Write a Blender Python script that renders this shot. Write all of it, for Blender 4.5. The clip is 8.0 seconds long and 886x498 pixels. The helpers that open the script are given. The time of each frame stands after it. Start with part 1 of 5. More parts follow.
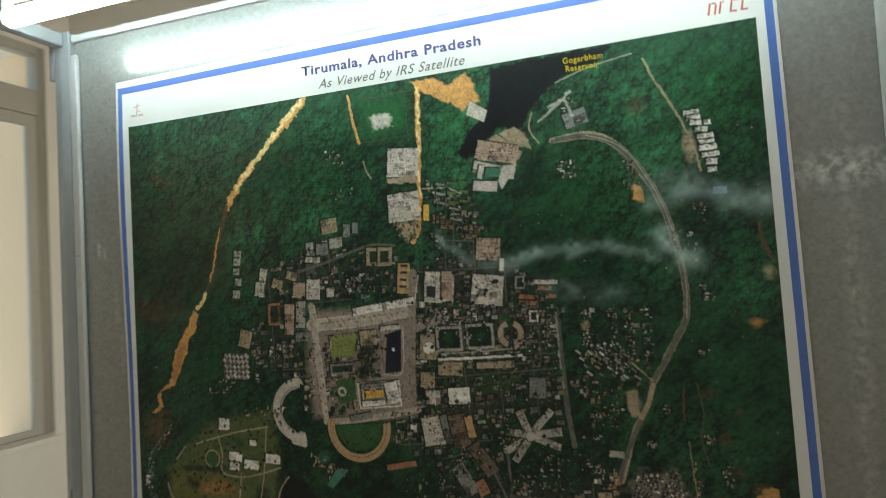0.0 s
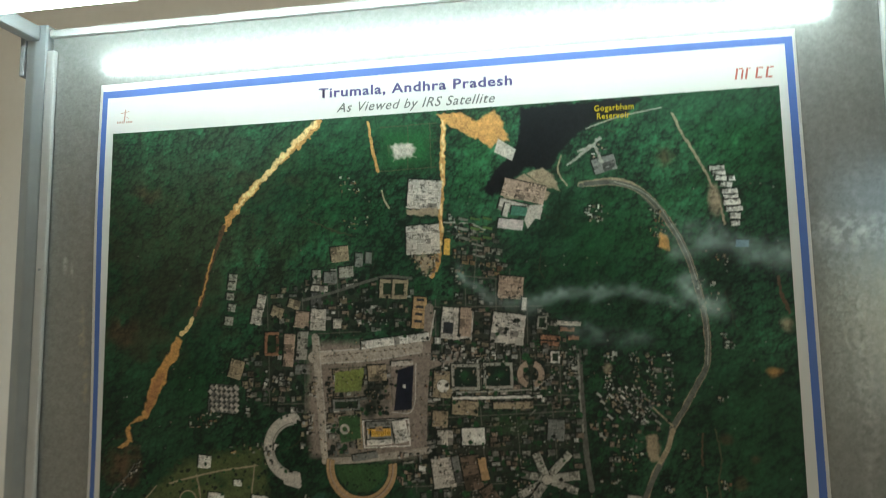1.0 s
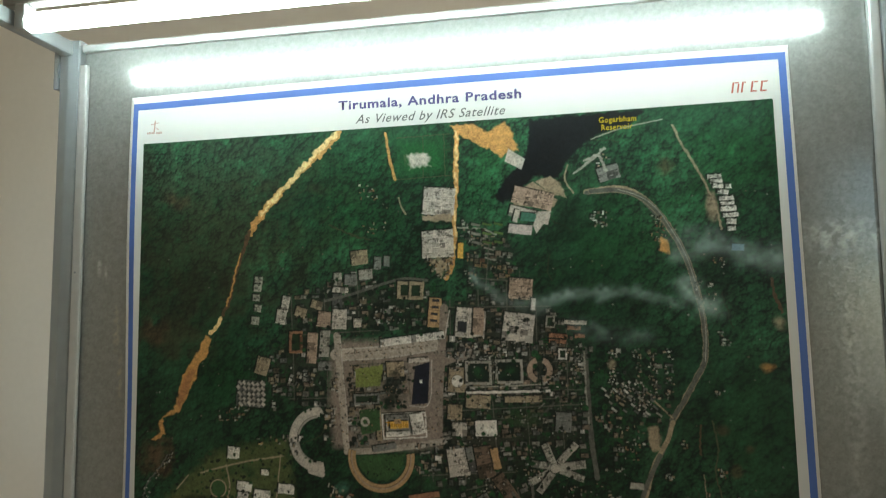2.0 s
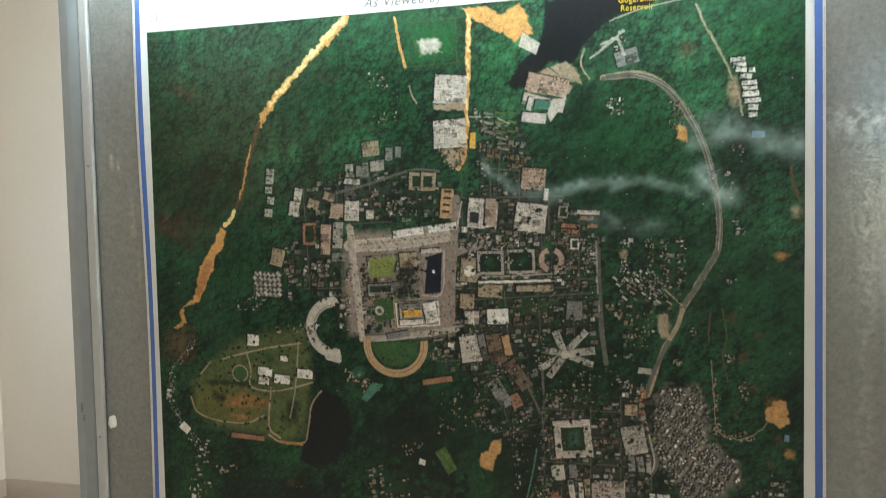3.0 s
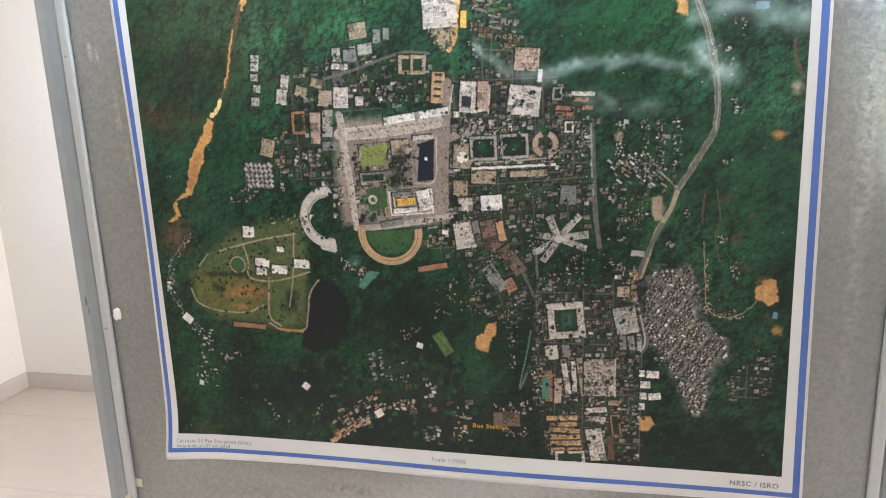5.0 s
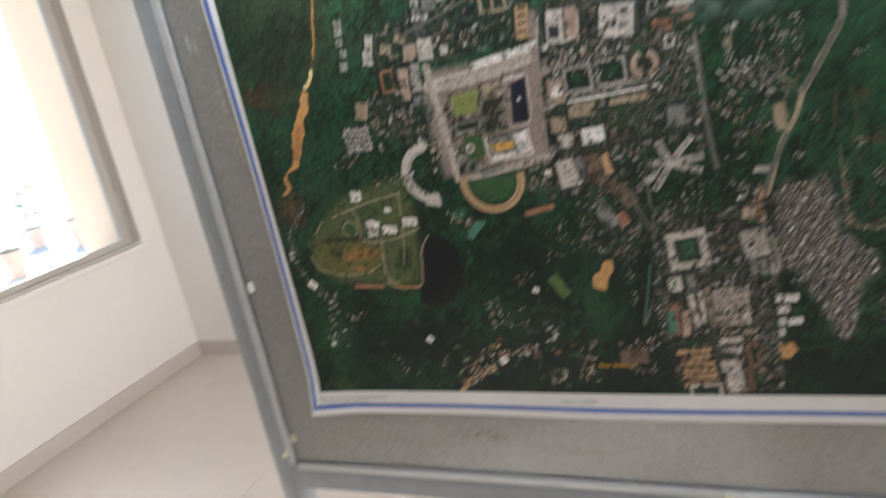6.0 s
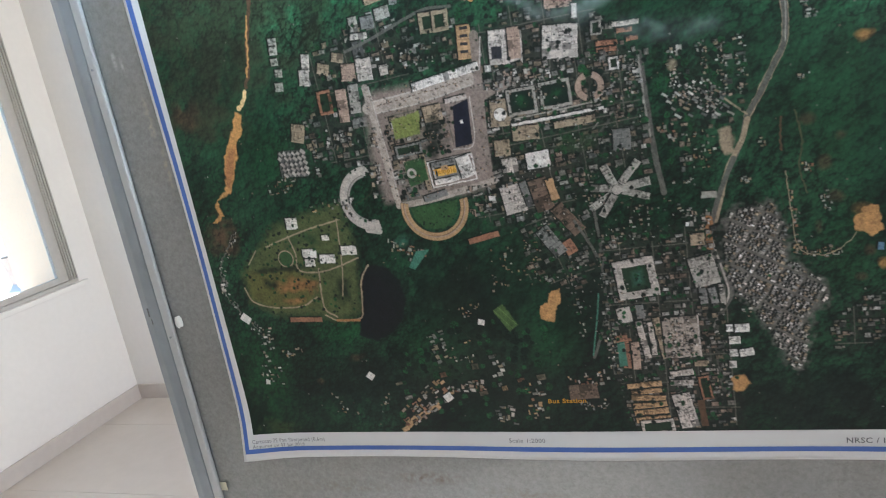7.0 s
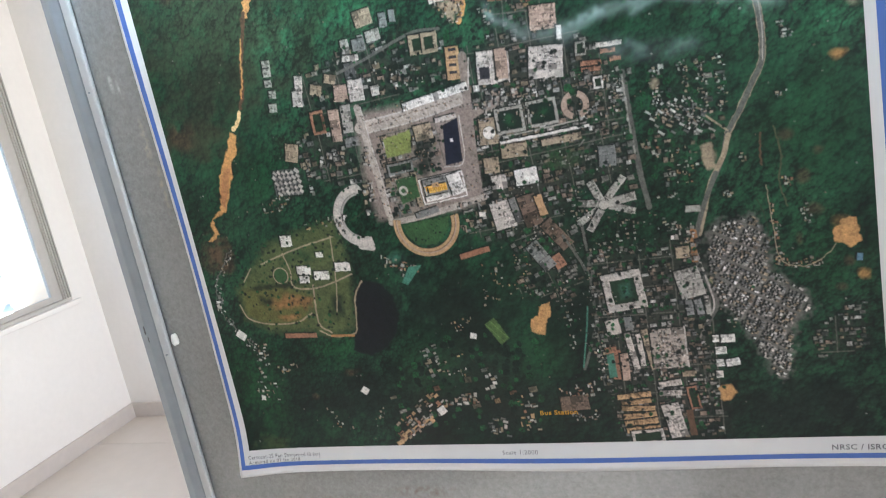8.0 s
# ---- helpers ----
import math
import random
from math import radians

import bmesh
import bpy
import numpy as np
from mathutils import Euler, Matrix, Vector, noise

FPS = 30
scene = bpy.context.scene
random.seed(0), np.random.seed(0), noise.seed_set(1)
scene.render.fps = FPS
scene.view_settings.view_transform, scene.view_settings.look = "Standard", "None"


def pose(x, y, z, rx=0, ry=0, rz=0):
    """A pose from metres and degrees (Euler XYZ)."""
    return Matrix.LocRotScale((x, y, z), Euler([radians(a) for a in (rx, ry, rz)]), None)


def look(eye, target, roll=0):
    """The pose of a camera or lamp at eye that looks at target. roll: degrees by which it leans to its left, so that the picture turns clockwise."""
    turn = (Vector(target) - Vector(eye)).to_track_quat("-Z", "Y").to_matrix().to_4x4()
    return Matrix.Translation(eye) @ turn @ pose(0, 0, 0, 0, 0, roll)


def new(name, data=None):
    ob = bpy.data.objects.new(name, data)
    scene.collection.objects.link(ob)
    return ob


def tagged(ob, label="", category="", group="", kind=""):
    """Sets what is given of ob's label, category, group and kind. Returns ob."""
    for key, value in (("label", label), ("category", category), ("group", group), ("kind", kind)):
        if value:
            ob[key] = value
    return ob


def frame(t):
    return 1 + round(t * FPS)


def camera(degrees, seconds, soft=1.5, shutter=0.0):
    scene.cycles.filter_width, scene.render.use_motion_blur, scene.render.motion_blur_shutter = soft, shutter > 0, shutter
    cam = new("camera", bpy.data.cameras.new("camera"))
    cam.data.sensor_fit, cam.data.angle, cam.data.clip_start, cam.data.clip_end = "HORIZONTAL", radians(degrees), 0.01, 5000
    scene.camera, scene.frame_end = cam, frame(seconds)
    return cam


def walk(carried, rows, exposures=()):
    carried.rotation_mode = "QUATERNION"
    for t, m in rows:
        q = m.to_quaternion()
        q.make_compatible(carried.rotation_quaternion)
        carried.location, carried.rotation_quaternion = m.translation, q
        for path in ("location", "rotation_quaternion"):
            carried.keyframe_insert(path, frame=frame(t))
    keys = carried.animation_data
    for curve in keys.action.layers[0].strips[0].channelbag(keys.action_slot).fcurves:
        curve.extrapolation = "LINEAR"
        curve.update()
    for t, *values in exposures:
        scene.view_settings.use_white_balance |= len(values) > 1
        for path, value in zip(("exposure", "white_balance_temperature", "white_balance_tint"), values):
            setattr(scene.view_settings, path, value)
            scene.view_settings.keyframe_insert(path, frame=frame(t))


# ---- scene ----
cam = camera(66.3, 8.0, soft=1.0, shutter=0.5)
PATH = [
    (0, (0.349, -0.809, 1.541), (-0.323, 1.072, 1.632), -3.2),
    (0.5, (0.216, -0.836, 1.551), (-0.205, 1.116, 1.674), -2.0),
    (1, (0.193, -0.836, 1.544), (-0.176, 1.12, 1.735), -0.4),
    (1.2, (0.18, -0.857, 1.537), (-0.117, 1.107, 1.777), -0.4),
    (2.3, (0.194, -0.894, 1.555), (-0.212, 1.062, 1.646), -0.6),
    (2.5, (0.195, -0.891, 1.55), (-0.216, 1.066, 1.567), -0.6),
    (3, (0.194, -0.887, 1.538), (-0.236, 1.063, 1.422), -0.8),
    (3.5, (0.194, -0.885, 1.54), (-0.227, 1.059, 1.335), -1.0),
    (4, (0.198, -0.885, 1.535), (-0.211, 1.053, 1.26), -0.9),
    (4.2, (0.199, -0.884, 1.533), (-0.222, 1.044, 1.21), -1.2),
    (5.5, (0.205, -0.879, 1.524), (-0.245, 1.02, 1.087), -2.7),
    (5.8, (0.211, -0.874, 1.518), (-0.376, 0.988, 1.083), -5.7),
    (6, (0.229, -0.855, 1.533), (-0.571, 0.893, 0.979), -11.7),
    (6.2, (0.212, -0.838, 1.502), (-0.655, 0.855, 0.884), -12.1),
    (6.3, (0.207, -0.833, 1.492), (-0.664, 0.865, 0.894), -11.2),
    (6.5, (0.212, -0.817, 1.484), (-0.577, 0.941, 0.948), -10.4),
    (7, (0.228, -0.811, 1.503), (-0.442, 1.015, 1.038), -10.5),
    (7.5, (0.233, -0.819, 1.506), (-0.43, 1.008, 1.034), -10.9),
    (8, (0.237, -0.826, 1.508), (-0.413, 1.017, 1.08), -11.0),
]
EXPOSURES = [
    (0, 0.38, 6150, -3), (0.5, 0.48, 6200, -4), (1.2, 0.35, 6200, -5), (2.3, 0.30, 6300, -3), (2.5, 0.40, 6250, -1), (3.0, 1.14, 6050, 1), (3.5, 1.75, 5950, 6), (4.2, 1.80, 5850, 6),
    (5.5, 1.90, 5550, 12), (6.0, 1.36, 5650, 10), (6.5, 0.93, 5850, 10), (7.0, 1.39, 5200, 7), (7.5, 1.68, 5200, 9), (8.0, 1.77, 5200, 8),
]
walk(cam, [(t, look(eye, target, roll)) for t, eye, target, roll in PATH], EXPOSURES)

# ---- world, sun, lamps ----
SUN = Vector((1.558, -1.215, -1.20)).normalized()
world = bpy.data.worlds.new("sky")
scene.world = world
world.use_nodes = True
wn = world.node_tree
sky = wn.nodes.new("ShaderNodeTexSky")
sky.sky_type, sky.sun_disc = "NISHITA", False
sky.sun_elevation = math.asin(-SUN.z)
sky.sun_rotation = math.atan2(-SUN.x, -SUN.y)
sky.dust_density, sky.air_density = 0.3, 1.0
wn.links.new(sky.outputs["Color"], wn.nodes["Background"].inputs["Color"])
wn.nodes["Background"].inputs["Strength"].default_value = 0.15
sun = new("sun", bpy.data.lights.new("sun", "SUN"))
sun.data.energy, sun.data.angle, sun.data.color = 3.2, radians(0.5), (1.0, 0.93, 0.82)
sun.matrix_world = Matrix.Translation((-6, 6, 6)) @ SUN.to_track_quat("-Z", "Y").to_matrix().to_4x4()


def fill_lamp(x, y, z, w, h, toward, power, color=(0.97, 0.98, 1.0)):
    """Fill lamp added out of view, in a made-up window opening."""
    lamp = new("fill_light", bpy.data.lights.new("fill_light", "AREA"))
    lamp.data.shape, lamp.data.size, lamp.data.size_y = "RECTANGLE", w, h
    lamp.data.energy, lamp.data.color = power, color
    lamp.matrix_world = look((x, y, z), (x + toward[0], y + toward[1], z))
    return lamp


# unseen fill lamps: rear one for the board, right one for walls and floor
fill_lamp(2.55, -3.95, 1.7, 1.2, 1.6, (0, 1), 1.6)
fill_lamp(3.45, 0.45, 1.7, 1.5, 1.6, (-1, 0), 57, (1.0, 0.84, 0.67))


# ---- materials ----
def nodes_of(m):
    m.use_nodes = True
    return m.node_tree, m.node_tree.nodes["Principled BSDF"]


def surface(name, color, rough=0.6, metal=0.0, var=0.08, grain=60.0, stain=2.5, bump=0.0, bump_scale=200.0, per_piece=0.0, coat=0.0, spec=0.5):
    """Paint, metal, plaster: colour that varies at two scales, and a fine relief."""
    m = bpy.data.materials.new(name)
    nt, p = nodes_of(m)
    co = nt.nodes.new("ShaderNodeTexCoord")
    total = None
    for scale, share in ((grain, 0.5), (stain, 0.5)):
        n = nt.nodes.new("ShaderNodeTexNoise")
        n.inputs["Scale"].default_value, n.inputs["Detail"].default_value = scale, 5
        nt.links.new(co.outputs["Object"], n.inputs["Vector"])
        s = nt.nodes.new("ShaderNodeMath")
        s.operation = "MULTIPLY_ADD"
        nt.links.new(n.outputs["Fac"], s.inputs[0])
        s.inputs[1].default_value = share
        s.inputs[2].default_value = 0
        if total:
            nt.links.new(total, s.inputs[2])
        total = s.outputs[0]
    if per_piece:
        info = nt.nodes.new("ShaderNodeObjectInfo")
        s = nt.nodes.new("ShaderNodeMath")
        s.operation, s.inputs[1].default_value = "MULTIPLY_ADD", per_piece
        nt.links.new(info.outputs["Random"], s.inputs[0])
        nt.links.new(total, s.inputs[2])
        total = s.outputs[0]
    ramp = nt.nodes.new("ShaderNodeMapRange")
    ramp.inputs["From Min"].default_value, ramp.inputs["From Max"].default_value = 0.3, 0.7 + per_piece
    ramp.inputs["To Min"].default_value, ramp.inputs["To Max"].default_value = 1 - var, 1 + var
    nt.links.new(total, ramp.inputs["Value"])
    mix = nt.nodes.new("ShaderNodeVectorMath")
    mix.operation, mix.inputs[0].default_value = "SCALE", color
    nt.links.new(ramp.outputs[0], mix.inputs["Scale"])
    nt.links.new(mix.outputs[0], p.inputs["Base Color"])
    p.inputs["Roughness"].default_value, p.inputs["Metallic"].default_value = rough, metal
    p.inputs["Coat Weight"].default_value, p.inputs["Specular IOR Level"].default_value = coat, spec
    if bump:
        n = nt.nodes.new("ShaderNodeTexNoise")
        n.inputs["Scale"].default_value, n.inputs["Detail"].default_value = bump_scale, 4
        nt.links.new(co.outputs["Object"], n.inputs["Vector"])
        b = nt.nodes.new("ShaderNodeBump")
        b.inputs["Strength"].default_value, b.inputs["Distance"].default_value = bump, 0.002
        nt.links.new(n.outputs["Fac"], b.inputs["Height"])
        nt.links.new(b.outputs[0], p.inputs["Normal"])
    return m


def galvanised(name):
    """Spangled zinc sheet: crystal patches, a scuffed whitish place, fine relief."""
    m = bpy.data.materials.new(name)
    nt, p = nodes_of(m)
    co = nt.nodes.new("ShaderNodeTexCoord")
    cell = nt.nodes.new("ShaderNodeTexVoronoi")
    cell.inputs["Scale"].default_value = 400
    nt.links.new(co.outputs["Object"], cell.inputs["Vector"])
    broad = nt.nodes.new("ShaderNodeTexNoise")
    broad.inputs["Scale"].default_value, broad.inputs["Detail"].default_value = 170, 5
    nt.links.new(co.outputs["Object"], broad.inputs["Vector"])
    grey = nt.nodes.new("ShaderNodeSeparateColor")
    nt.links.new(cell.outputs["Color"], grey.inputs[0])
    add = nt.nodes.new("ShaderNodeMath")
    add.operation, add.inputs[1].default_value = "MULTIPLY_ADD", 0.22
    nt.links.new(grey.outputs[0], add.inputs[0])
    nt.links.new(broad.outputs["Fac"], add.inputs[2])
    ramp = nt.nodes.new("ShaderNodeValToRGB")
    ramp.color_ramp.elements[0].position, ramp.color_ramp.elements[1].position = 0.3, 0.85
    ramp.color_ramp.elements[0].color, ramp.color_ramp.elements[1].color = (0.185, 0.187, 0.186, 1), (0.258, 0.261, 0.258, 1)
    nt.links.new(add.outputs[0], ramp.inputs[0])
    # whitish rub marks beside the sheet's edge
    place = nt.nodes.new("ShaderNodeVectorMath")
    place.operation, place.inputs[1].default_value = "SUBTRACT", (0.515, 0, 1.635)
    nt.links.new(co.outputs["Object"], place.inputs[0])
    squash = nt.nodes.new("ShaderNodeVectorMath")
    squash.operation, squash.inputs[1].default_value = "MULTIPLY", (14, 1, 42)
    nt.links.new(place.outputs[0], squash.inputs[0])
    far = nt.nodes.new("ShaderNodeVectorMath")
    far.operation = "LENGTH"
    nt.links.new(squash.outputs[0], far.inputs[0])
    near = nt.nodes.new("ShaderNodeMapRange")
    near.inputs["From Min"].default_value, near.inputs["From Max"].default_value = 1.1, 0.0
    nt.links.new(far.outputs["Value"], near.inputs["Value"])
    rub = nt.nodes.new("ShaderNodeTexNoise")
    rub.inputs["Scale"].default_value, rub.inputs["Detail"].default_value = 105, 6
    nt.links.new(co.outputs["Object"], rub.inputs["Vector"])
    cut = nt.nodes.new("ShaderNodeMapRange")
    cut.inputs["From Min"].default_value, cut.inputs["From Max"].default_value = 0.42, 0.72
    nt.links.new(rub.outputs["Fac"], cut.inputs["Value"])
    mask = nt.nodes.new("ShaderNodeMath")
    mask.operation = "MULTIPLY"
    nt.links.new(near.outputs[0], mask.inputs[0])
    nt.links.new(cut.outputs[0], mask.inputs[1])
    mix = nt.nodes.new("ShaderNodeMix")
    mix.data_type = "RGBA"
    nt.links.new(mask.outputs[0], mix.inputs[0])
    nt.links.new(ramp.outputs[0], mix.inputs[6])
    mix.inputs[7].default_value = (0.75, 0.76, 0.76, 1)
    # old smears, glue traces, scratches, painted reflection: place, half size, colour, strength
    wear_and_sheen = mix.outputs[2]
    for x, z, sx, sz, shade, share in (
        (-0.155, 0.952, 0.055, 0.011, (0.15, 0.115, 0.10), 0.8), (-0.02, 0.930, 0.07, 0.010, (0.16, 0.13, 0.11), 0.5), (-0.30, 0.935, 0.10, 0.012, (0.17, 0.15, 0.13), 0.5),
        (-0.474, 1.525, 0.006, 0.035, (0.42, 0.39, 0.30), 0.7), (-0.466, 1.455, 0.005, 0.040, (0.40, 0.37, 0.28), 0.6), (-0.505, 1.615, 0.004, 0.016, (0.55, 0.55, 0.53), 0.6),
        # the tall pale streak here stands in for a reflection down the right side
        (-0.494, 1.610, 0.003, 0.012, (0.55, 0.55, 0.53), 0.5), (0.512, 1.45, 0.012, 0.30, (0.42, 0.425, 0.42), 0.55), (-0.49, 1.70, 0.03, 0.06, (0.16, 0.155, 0.145), 0.35),
    ):
        off = nt.nodes.new("ShaderNodeVectorMath")
        off.operation, off.inputs[1].default_value = "SUBTRACT", (x, 0, z)
        nt.links.new(co.outputs["Object"], off.inputs[0])
        fit_in = nt.nodes.new("ShaderNodeVectorMath")
        fit_in.operation, fit_in.inputs[1].default_value = "MULTIPLY", (1 / sx, 0, 1 / sz)
        nt.links.new(off.outputs[0], fit_in.inputs[0])
        reach = nt.nodes.new("ShaderNodeVectorMath")
        reach.operation = "LENGTH"
        nt.links.new(fit_in.outputs[0], reach.inputs[0])
        fade = nt.nodes.new("ShaderNodeMapRange")
        fade.inputs["From Min"].default_value, fade.inputs["From Max"].default_value = 1.25, 0.2
        fade.inputs["To Max"].default_value = share * 1.6
        nt.links.new(reach.outputs["Value"], fade.inputs["Value"])
        torn = nt.nodes.new("ShaderNodeMath")
        torn.operation, torn.use_clamp = "MULTIPLY", True
        nt.links.new(fade.outputs[0], torn.inputs[0])
        nt.links.new(cut.outputs[0], torn.inputs[1])
        over = nt.nodes.new("ShaderNodeMix")
        over.data_type = "RGBA"
        nt.links.new(torn.outputs[0], over.inputs[0])
        nt.links.new(wear_and_sheen, over.inputs[6])
        over.inputs[7].default_value = (*shade, 1)
        wear_and_sheen = over.outputs[2]
    nt.links.new(wear_and_sheen, p.inputs["Base Color"])
    p.inputs["Roughness"].default_value, p.inputs["Metallic"].default_value = 0.40, 0.3
    p.inputs["Coat Weight"].default_value, p.inputs["Coat IOR"].default_value, p.inputs["Coat Roughness"].default_value = 1.0, 1.8, 0.11
    # every crystal lies at its own slight tilt
    tilt = nt.nodes.new("ShaderNodeVectorMath")
    tilt.operation, tilt.inputs[1].default_value = "SUBTRACT", (0.5, 0.5, 0.5)
    nt.links.new(cell.outputs["Color"], tilt.inputs[0])
    lean = nt.nodes.new("ShaderNodeVectorMath")
    lean.operation, lean.inputs["Scale"].default_value = "SCALE", 0.036
    nt.links.new(tilt.outputs[0], lean.inputs[0])
    facing = nt.nodes.new("ShaderNodeVectorMath")
    facing.operation = "ADD"
    nt.links.new(co.outputs["Normal"], facing.inputs[0])
    nt.links.new(lean.outputs[0], facing.inputs[1])
    unit = nt.nodes.new("ShaderNodeVectorMath")
    unit.operation = "NORMALIZE"
    nt.links.new(facing.outputs[0], unit.inputs[0])
    # long rolled waves of the sheet
    long = nt.nodes.new("ShaderNodeMapping")
    long.inputs["Scale"].default_value = (26, 26, 2.2)
    nt.links.new(co.outputs["Object"], long.inputs["Vector"])
    roll = nt.nodes.new("ShaderNodeTexNoise")
    roll.inputs["Scale"].default_value, roll.inputs["Detail"].default_value = 1.0, 2
    nt.links.new(long.outputs[0], roll.inputs["Vector"])
    b = nt.nodes.new("ShaderNodeBump")
    b.inputs["Strength"].default_value, b.inputs["Distance"].default_value = 0.12, 0.0015
    nt.links.new(roll.outputs["Fac"], b.inputs["Height"])
    nt.links.new(unit.outputs[0], b.inputs["Normal"])
    nt.links.new(b.outputs[0], p.inputs["Normal"])
    nt.links.new(b.outputs[0], p.inputs["Coat Normal"])
    return m


def printed(name):
    """Laminated photographic print whose inks are stored in the sheet."""
    m = bpy.data.materials.new(name)
    nt, p = nodes_of(m)
    ink = nt.nodes.new("ShaderNodeAttribute")
    ink.attribute_name = "ink"
    nt.links.new(ink.outputs["Color"], p.inputs["Base Color"])
    p.inputs["Roughness"].default_value, p.inputs["Specular IOR Level"].default_value = 0.37, 0.36
    return m


def glowing(name, color, strength):
    m = bpy.data.materials.new(name)
    nt, p = nodes_of(m)
    p.inputs["Base Color"].default_value = (0.9, 0.9, 0.9, 1)
    p.inputs["Emission Color"].default_value, p.inputs["Emission Strength"].default_value = (*color, 1), strength
    return m


def clear_glass(name):
    m = bpy.data.materials.new(name)
    nt, p = nodes_of(m)
    p.inputs["Base Color"].default_value = (0.97, 0.99, 0.98, 1)
    p.inputs["Transmission Weight"].default_value, p.inputs["Roughness"].default_value, p.inputs["IOR"].default_value = 1.0, 0.0, 1.45
    return m


WALL = surface("white_wall_paint", (0.80, 0.775, 0.745), 0.55, var=0.03, grain=30, stain=1.2, bump=0.08, bump_scale=90)
# paint of the unseen walls, darkened to cut bounce light on the board
DULLWALL = surface("bounce_cut_paint", (0.42, 0.38, 0.33), 0.8, var=0.05, grain=30, stain=1.2, bump=0.08, bump_scale=90)
CEILING = surface("ceiling_paint", (0.80, 0.76, 0.70), 0.8, var=0.03)
TILE = surface("vitrified_floor_tile", (0.615, 0.565, 0.515), 0.22, var=0.05, grain=14, stain=3, per_piece=0.12)
GROUT = surface("tile_joint", (0.22, 0.20, 0.18), 0.9)
SKIRT = surface("skirting_tile", (0.56, 0.515, 0.48), 0.4, var=0.06, grain=25)
ALU_WINDOW = surface("window_aluminium", (0.50, 0.48, 0.45), 0.45, metal=0.2, var=0.05, grain=40)
STEEL = surface("grey_enamelled_steel", (0.27, 0.295, 0.32), 0.38, var=0.09, grain=40, stain=5, bump=0.04, bump_scale=120)
BEAD = surface("aluminium_bead", (0.50, 0.51, 0.52), 0.42, metal=0.4, var=0.06, grain=80)
ZINC = galvanised("galvanised_sheet")
PAPER = surface("poster_paper", (0.66, 0.645, 0.64), 0.36, var=0.025, grain=25, stain=5, spec=0.4)
BLUE = surface("blue_ink", (0.085, 0.15, 0.43), 0.3, var=0.05, grain=40, spec=0.4)
VIOLET = surface("violet_ink", (0.085, 0.07, 0.20), 0.3, var=0.05, spec=0.4)
GREYINK = surface("grey_ink", (0.15, 0.145, 0.15), 0.35, var=0.05, spec=0.4)
REDINK = surface("red_ink", (0.42, 0.12, 0.10), 0.3, var=0.08, spec=0.4)
FADED = surface("faded_red_ink", (0.46, 0.30, 0.27), 0.3, var=0.08, spec=0.4)
YELLOWINK = surface("yellow_ink", (0.55, 0.40, 0.02), 0.3, var=0.06, spec=0.4)
ORANGEINK = surface("orange_ink", (0.50, 0.25, 0.01), 0.3, var=0.06, spec=0.4)
PRINT = printed("satellite_print")
TUBE = glowing("lit_tube", (0.90, 1.0, 0.97), 20.0)
HOUSING = surface("lamp_housing_enamel", (0.30, 0.30, 0.295), 0.4, var=0.04)
PUTTY = surface("white_putty", (0.78, 0.77, 0.74), 0.6, var=0.06, grain=300)
TAPE = surface("yellowed_tape", (0.62, 0.58, 0.44), 0.45, var=0.1, grain=200)
CREAM = surface("cream_outer_paint", (0.95, 0.73, 0.52), 0.8, var=0.05)
TERRACOTTA = surface("terracotta", (0.88, 0.66, 0.54), 0.8, var=0.12, grain=40)
SOILMAT = surface("potting_soil", (0.22, 0.17, 0.12), 0.95, var=0.2, grain=150)
FOLIAGE = surface("pot_plant_leaf", (0.44, 0.48, 0.30), 0.5, var=0.3, grain=30)
CONCRETE_OUT = surface("sunlit_concrete", (0.84, 0.78, 0.66), 0.9, var=0.08, grain=20)
GLASS = clear_glass("window_glass")


# ---- helpers for meshes ----
def part(name, bm, material, parent=None, label="", smooth=False):
    """One mesh object from a bmesh, as a part of a thing or on its own."""
    me = bpy.data.meshes.new(name)
    bm.normal_update()
    bm.to_mesh(me)
    bm.free()
    if material:
        me.materials.append(material)
    if smooth:
        for f in me.polygons:
            f.use_smooth = True
    ob = new(name, me)
    ob.parent = parent
    return tagged(ob, label)


def boxes(*spans, bevel=0.0):
    """A bmesh of boxes given as (x0, x1, y0, y1, z0, z1)."""
    bm = bmesh.new()
    for x0, x1, y0, y1, z0, z1 in spans:
        m = Matrix.Translation(((x0 + x1) / 2, (y0 + y1) / 2, (z0 + z1) / 2)) @ Matrix.Diagonal((x1 - x0, y1 - y0, z1 - z0, 1))
        bmesh.ops.create_cube(bm, size=1, matrix=m)
    if bevel:
        bmesh.ops.bevel(bm, geom=list(bm.edges), offset=bevel, segments=2, affect="EDGES", profile=0.6)
    return bm


def rod(a, b, r, n=16, r2=None):
    """A bmesh of a round bar from a to b."""
    bm = bmesh.new()
    a, b = Vector(a), Vector(b)
    turn = (b - a).to_track_quat("Z", "Y").to_matrix().to_4x4()
    bmesh.ops.create_cone(bm, cap_ends=True, segments=n, radius1=r, radius2=r if r2 is None else r2, depth=(b - a).length, matrix=Matrix.Translation((a + b) / 2) @ turn)
    return bm


def thing(name, label, category, x=0.0, y=0.0, z=0.0, group="", kind=""):
    ob = new(name)
    ob.location = (x, y, z)
    return tagged(ob, label, category, group, kind)


def structure(name, bm, material, label, category):
    return tagged(part(name, bm, material), label, category, kind="structure")


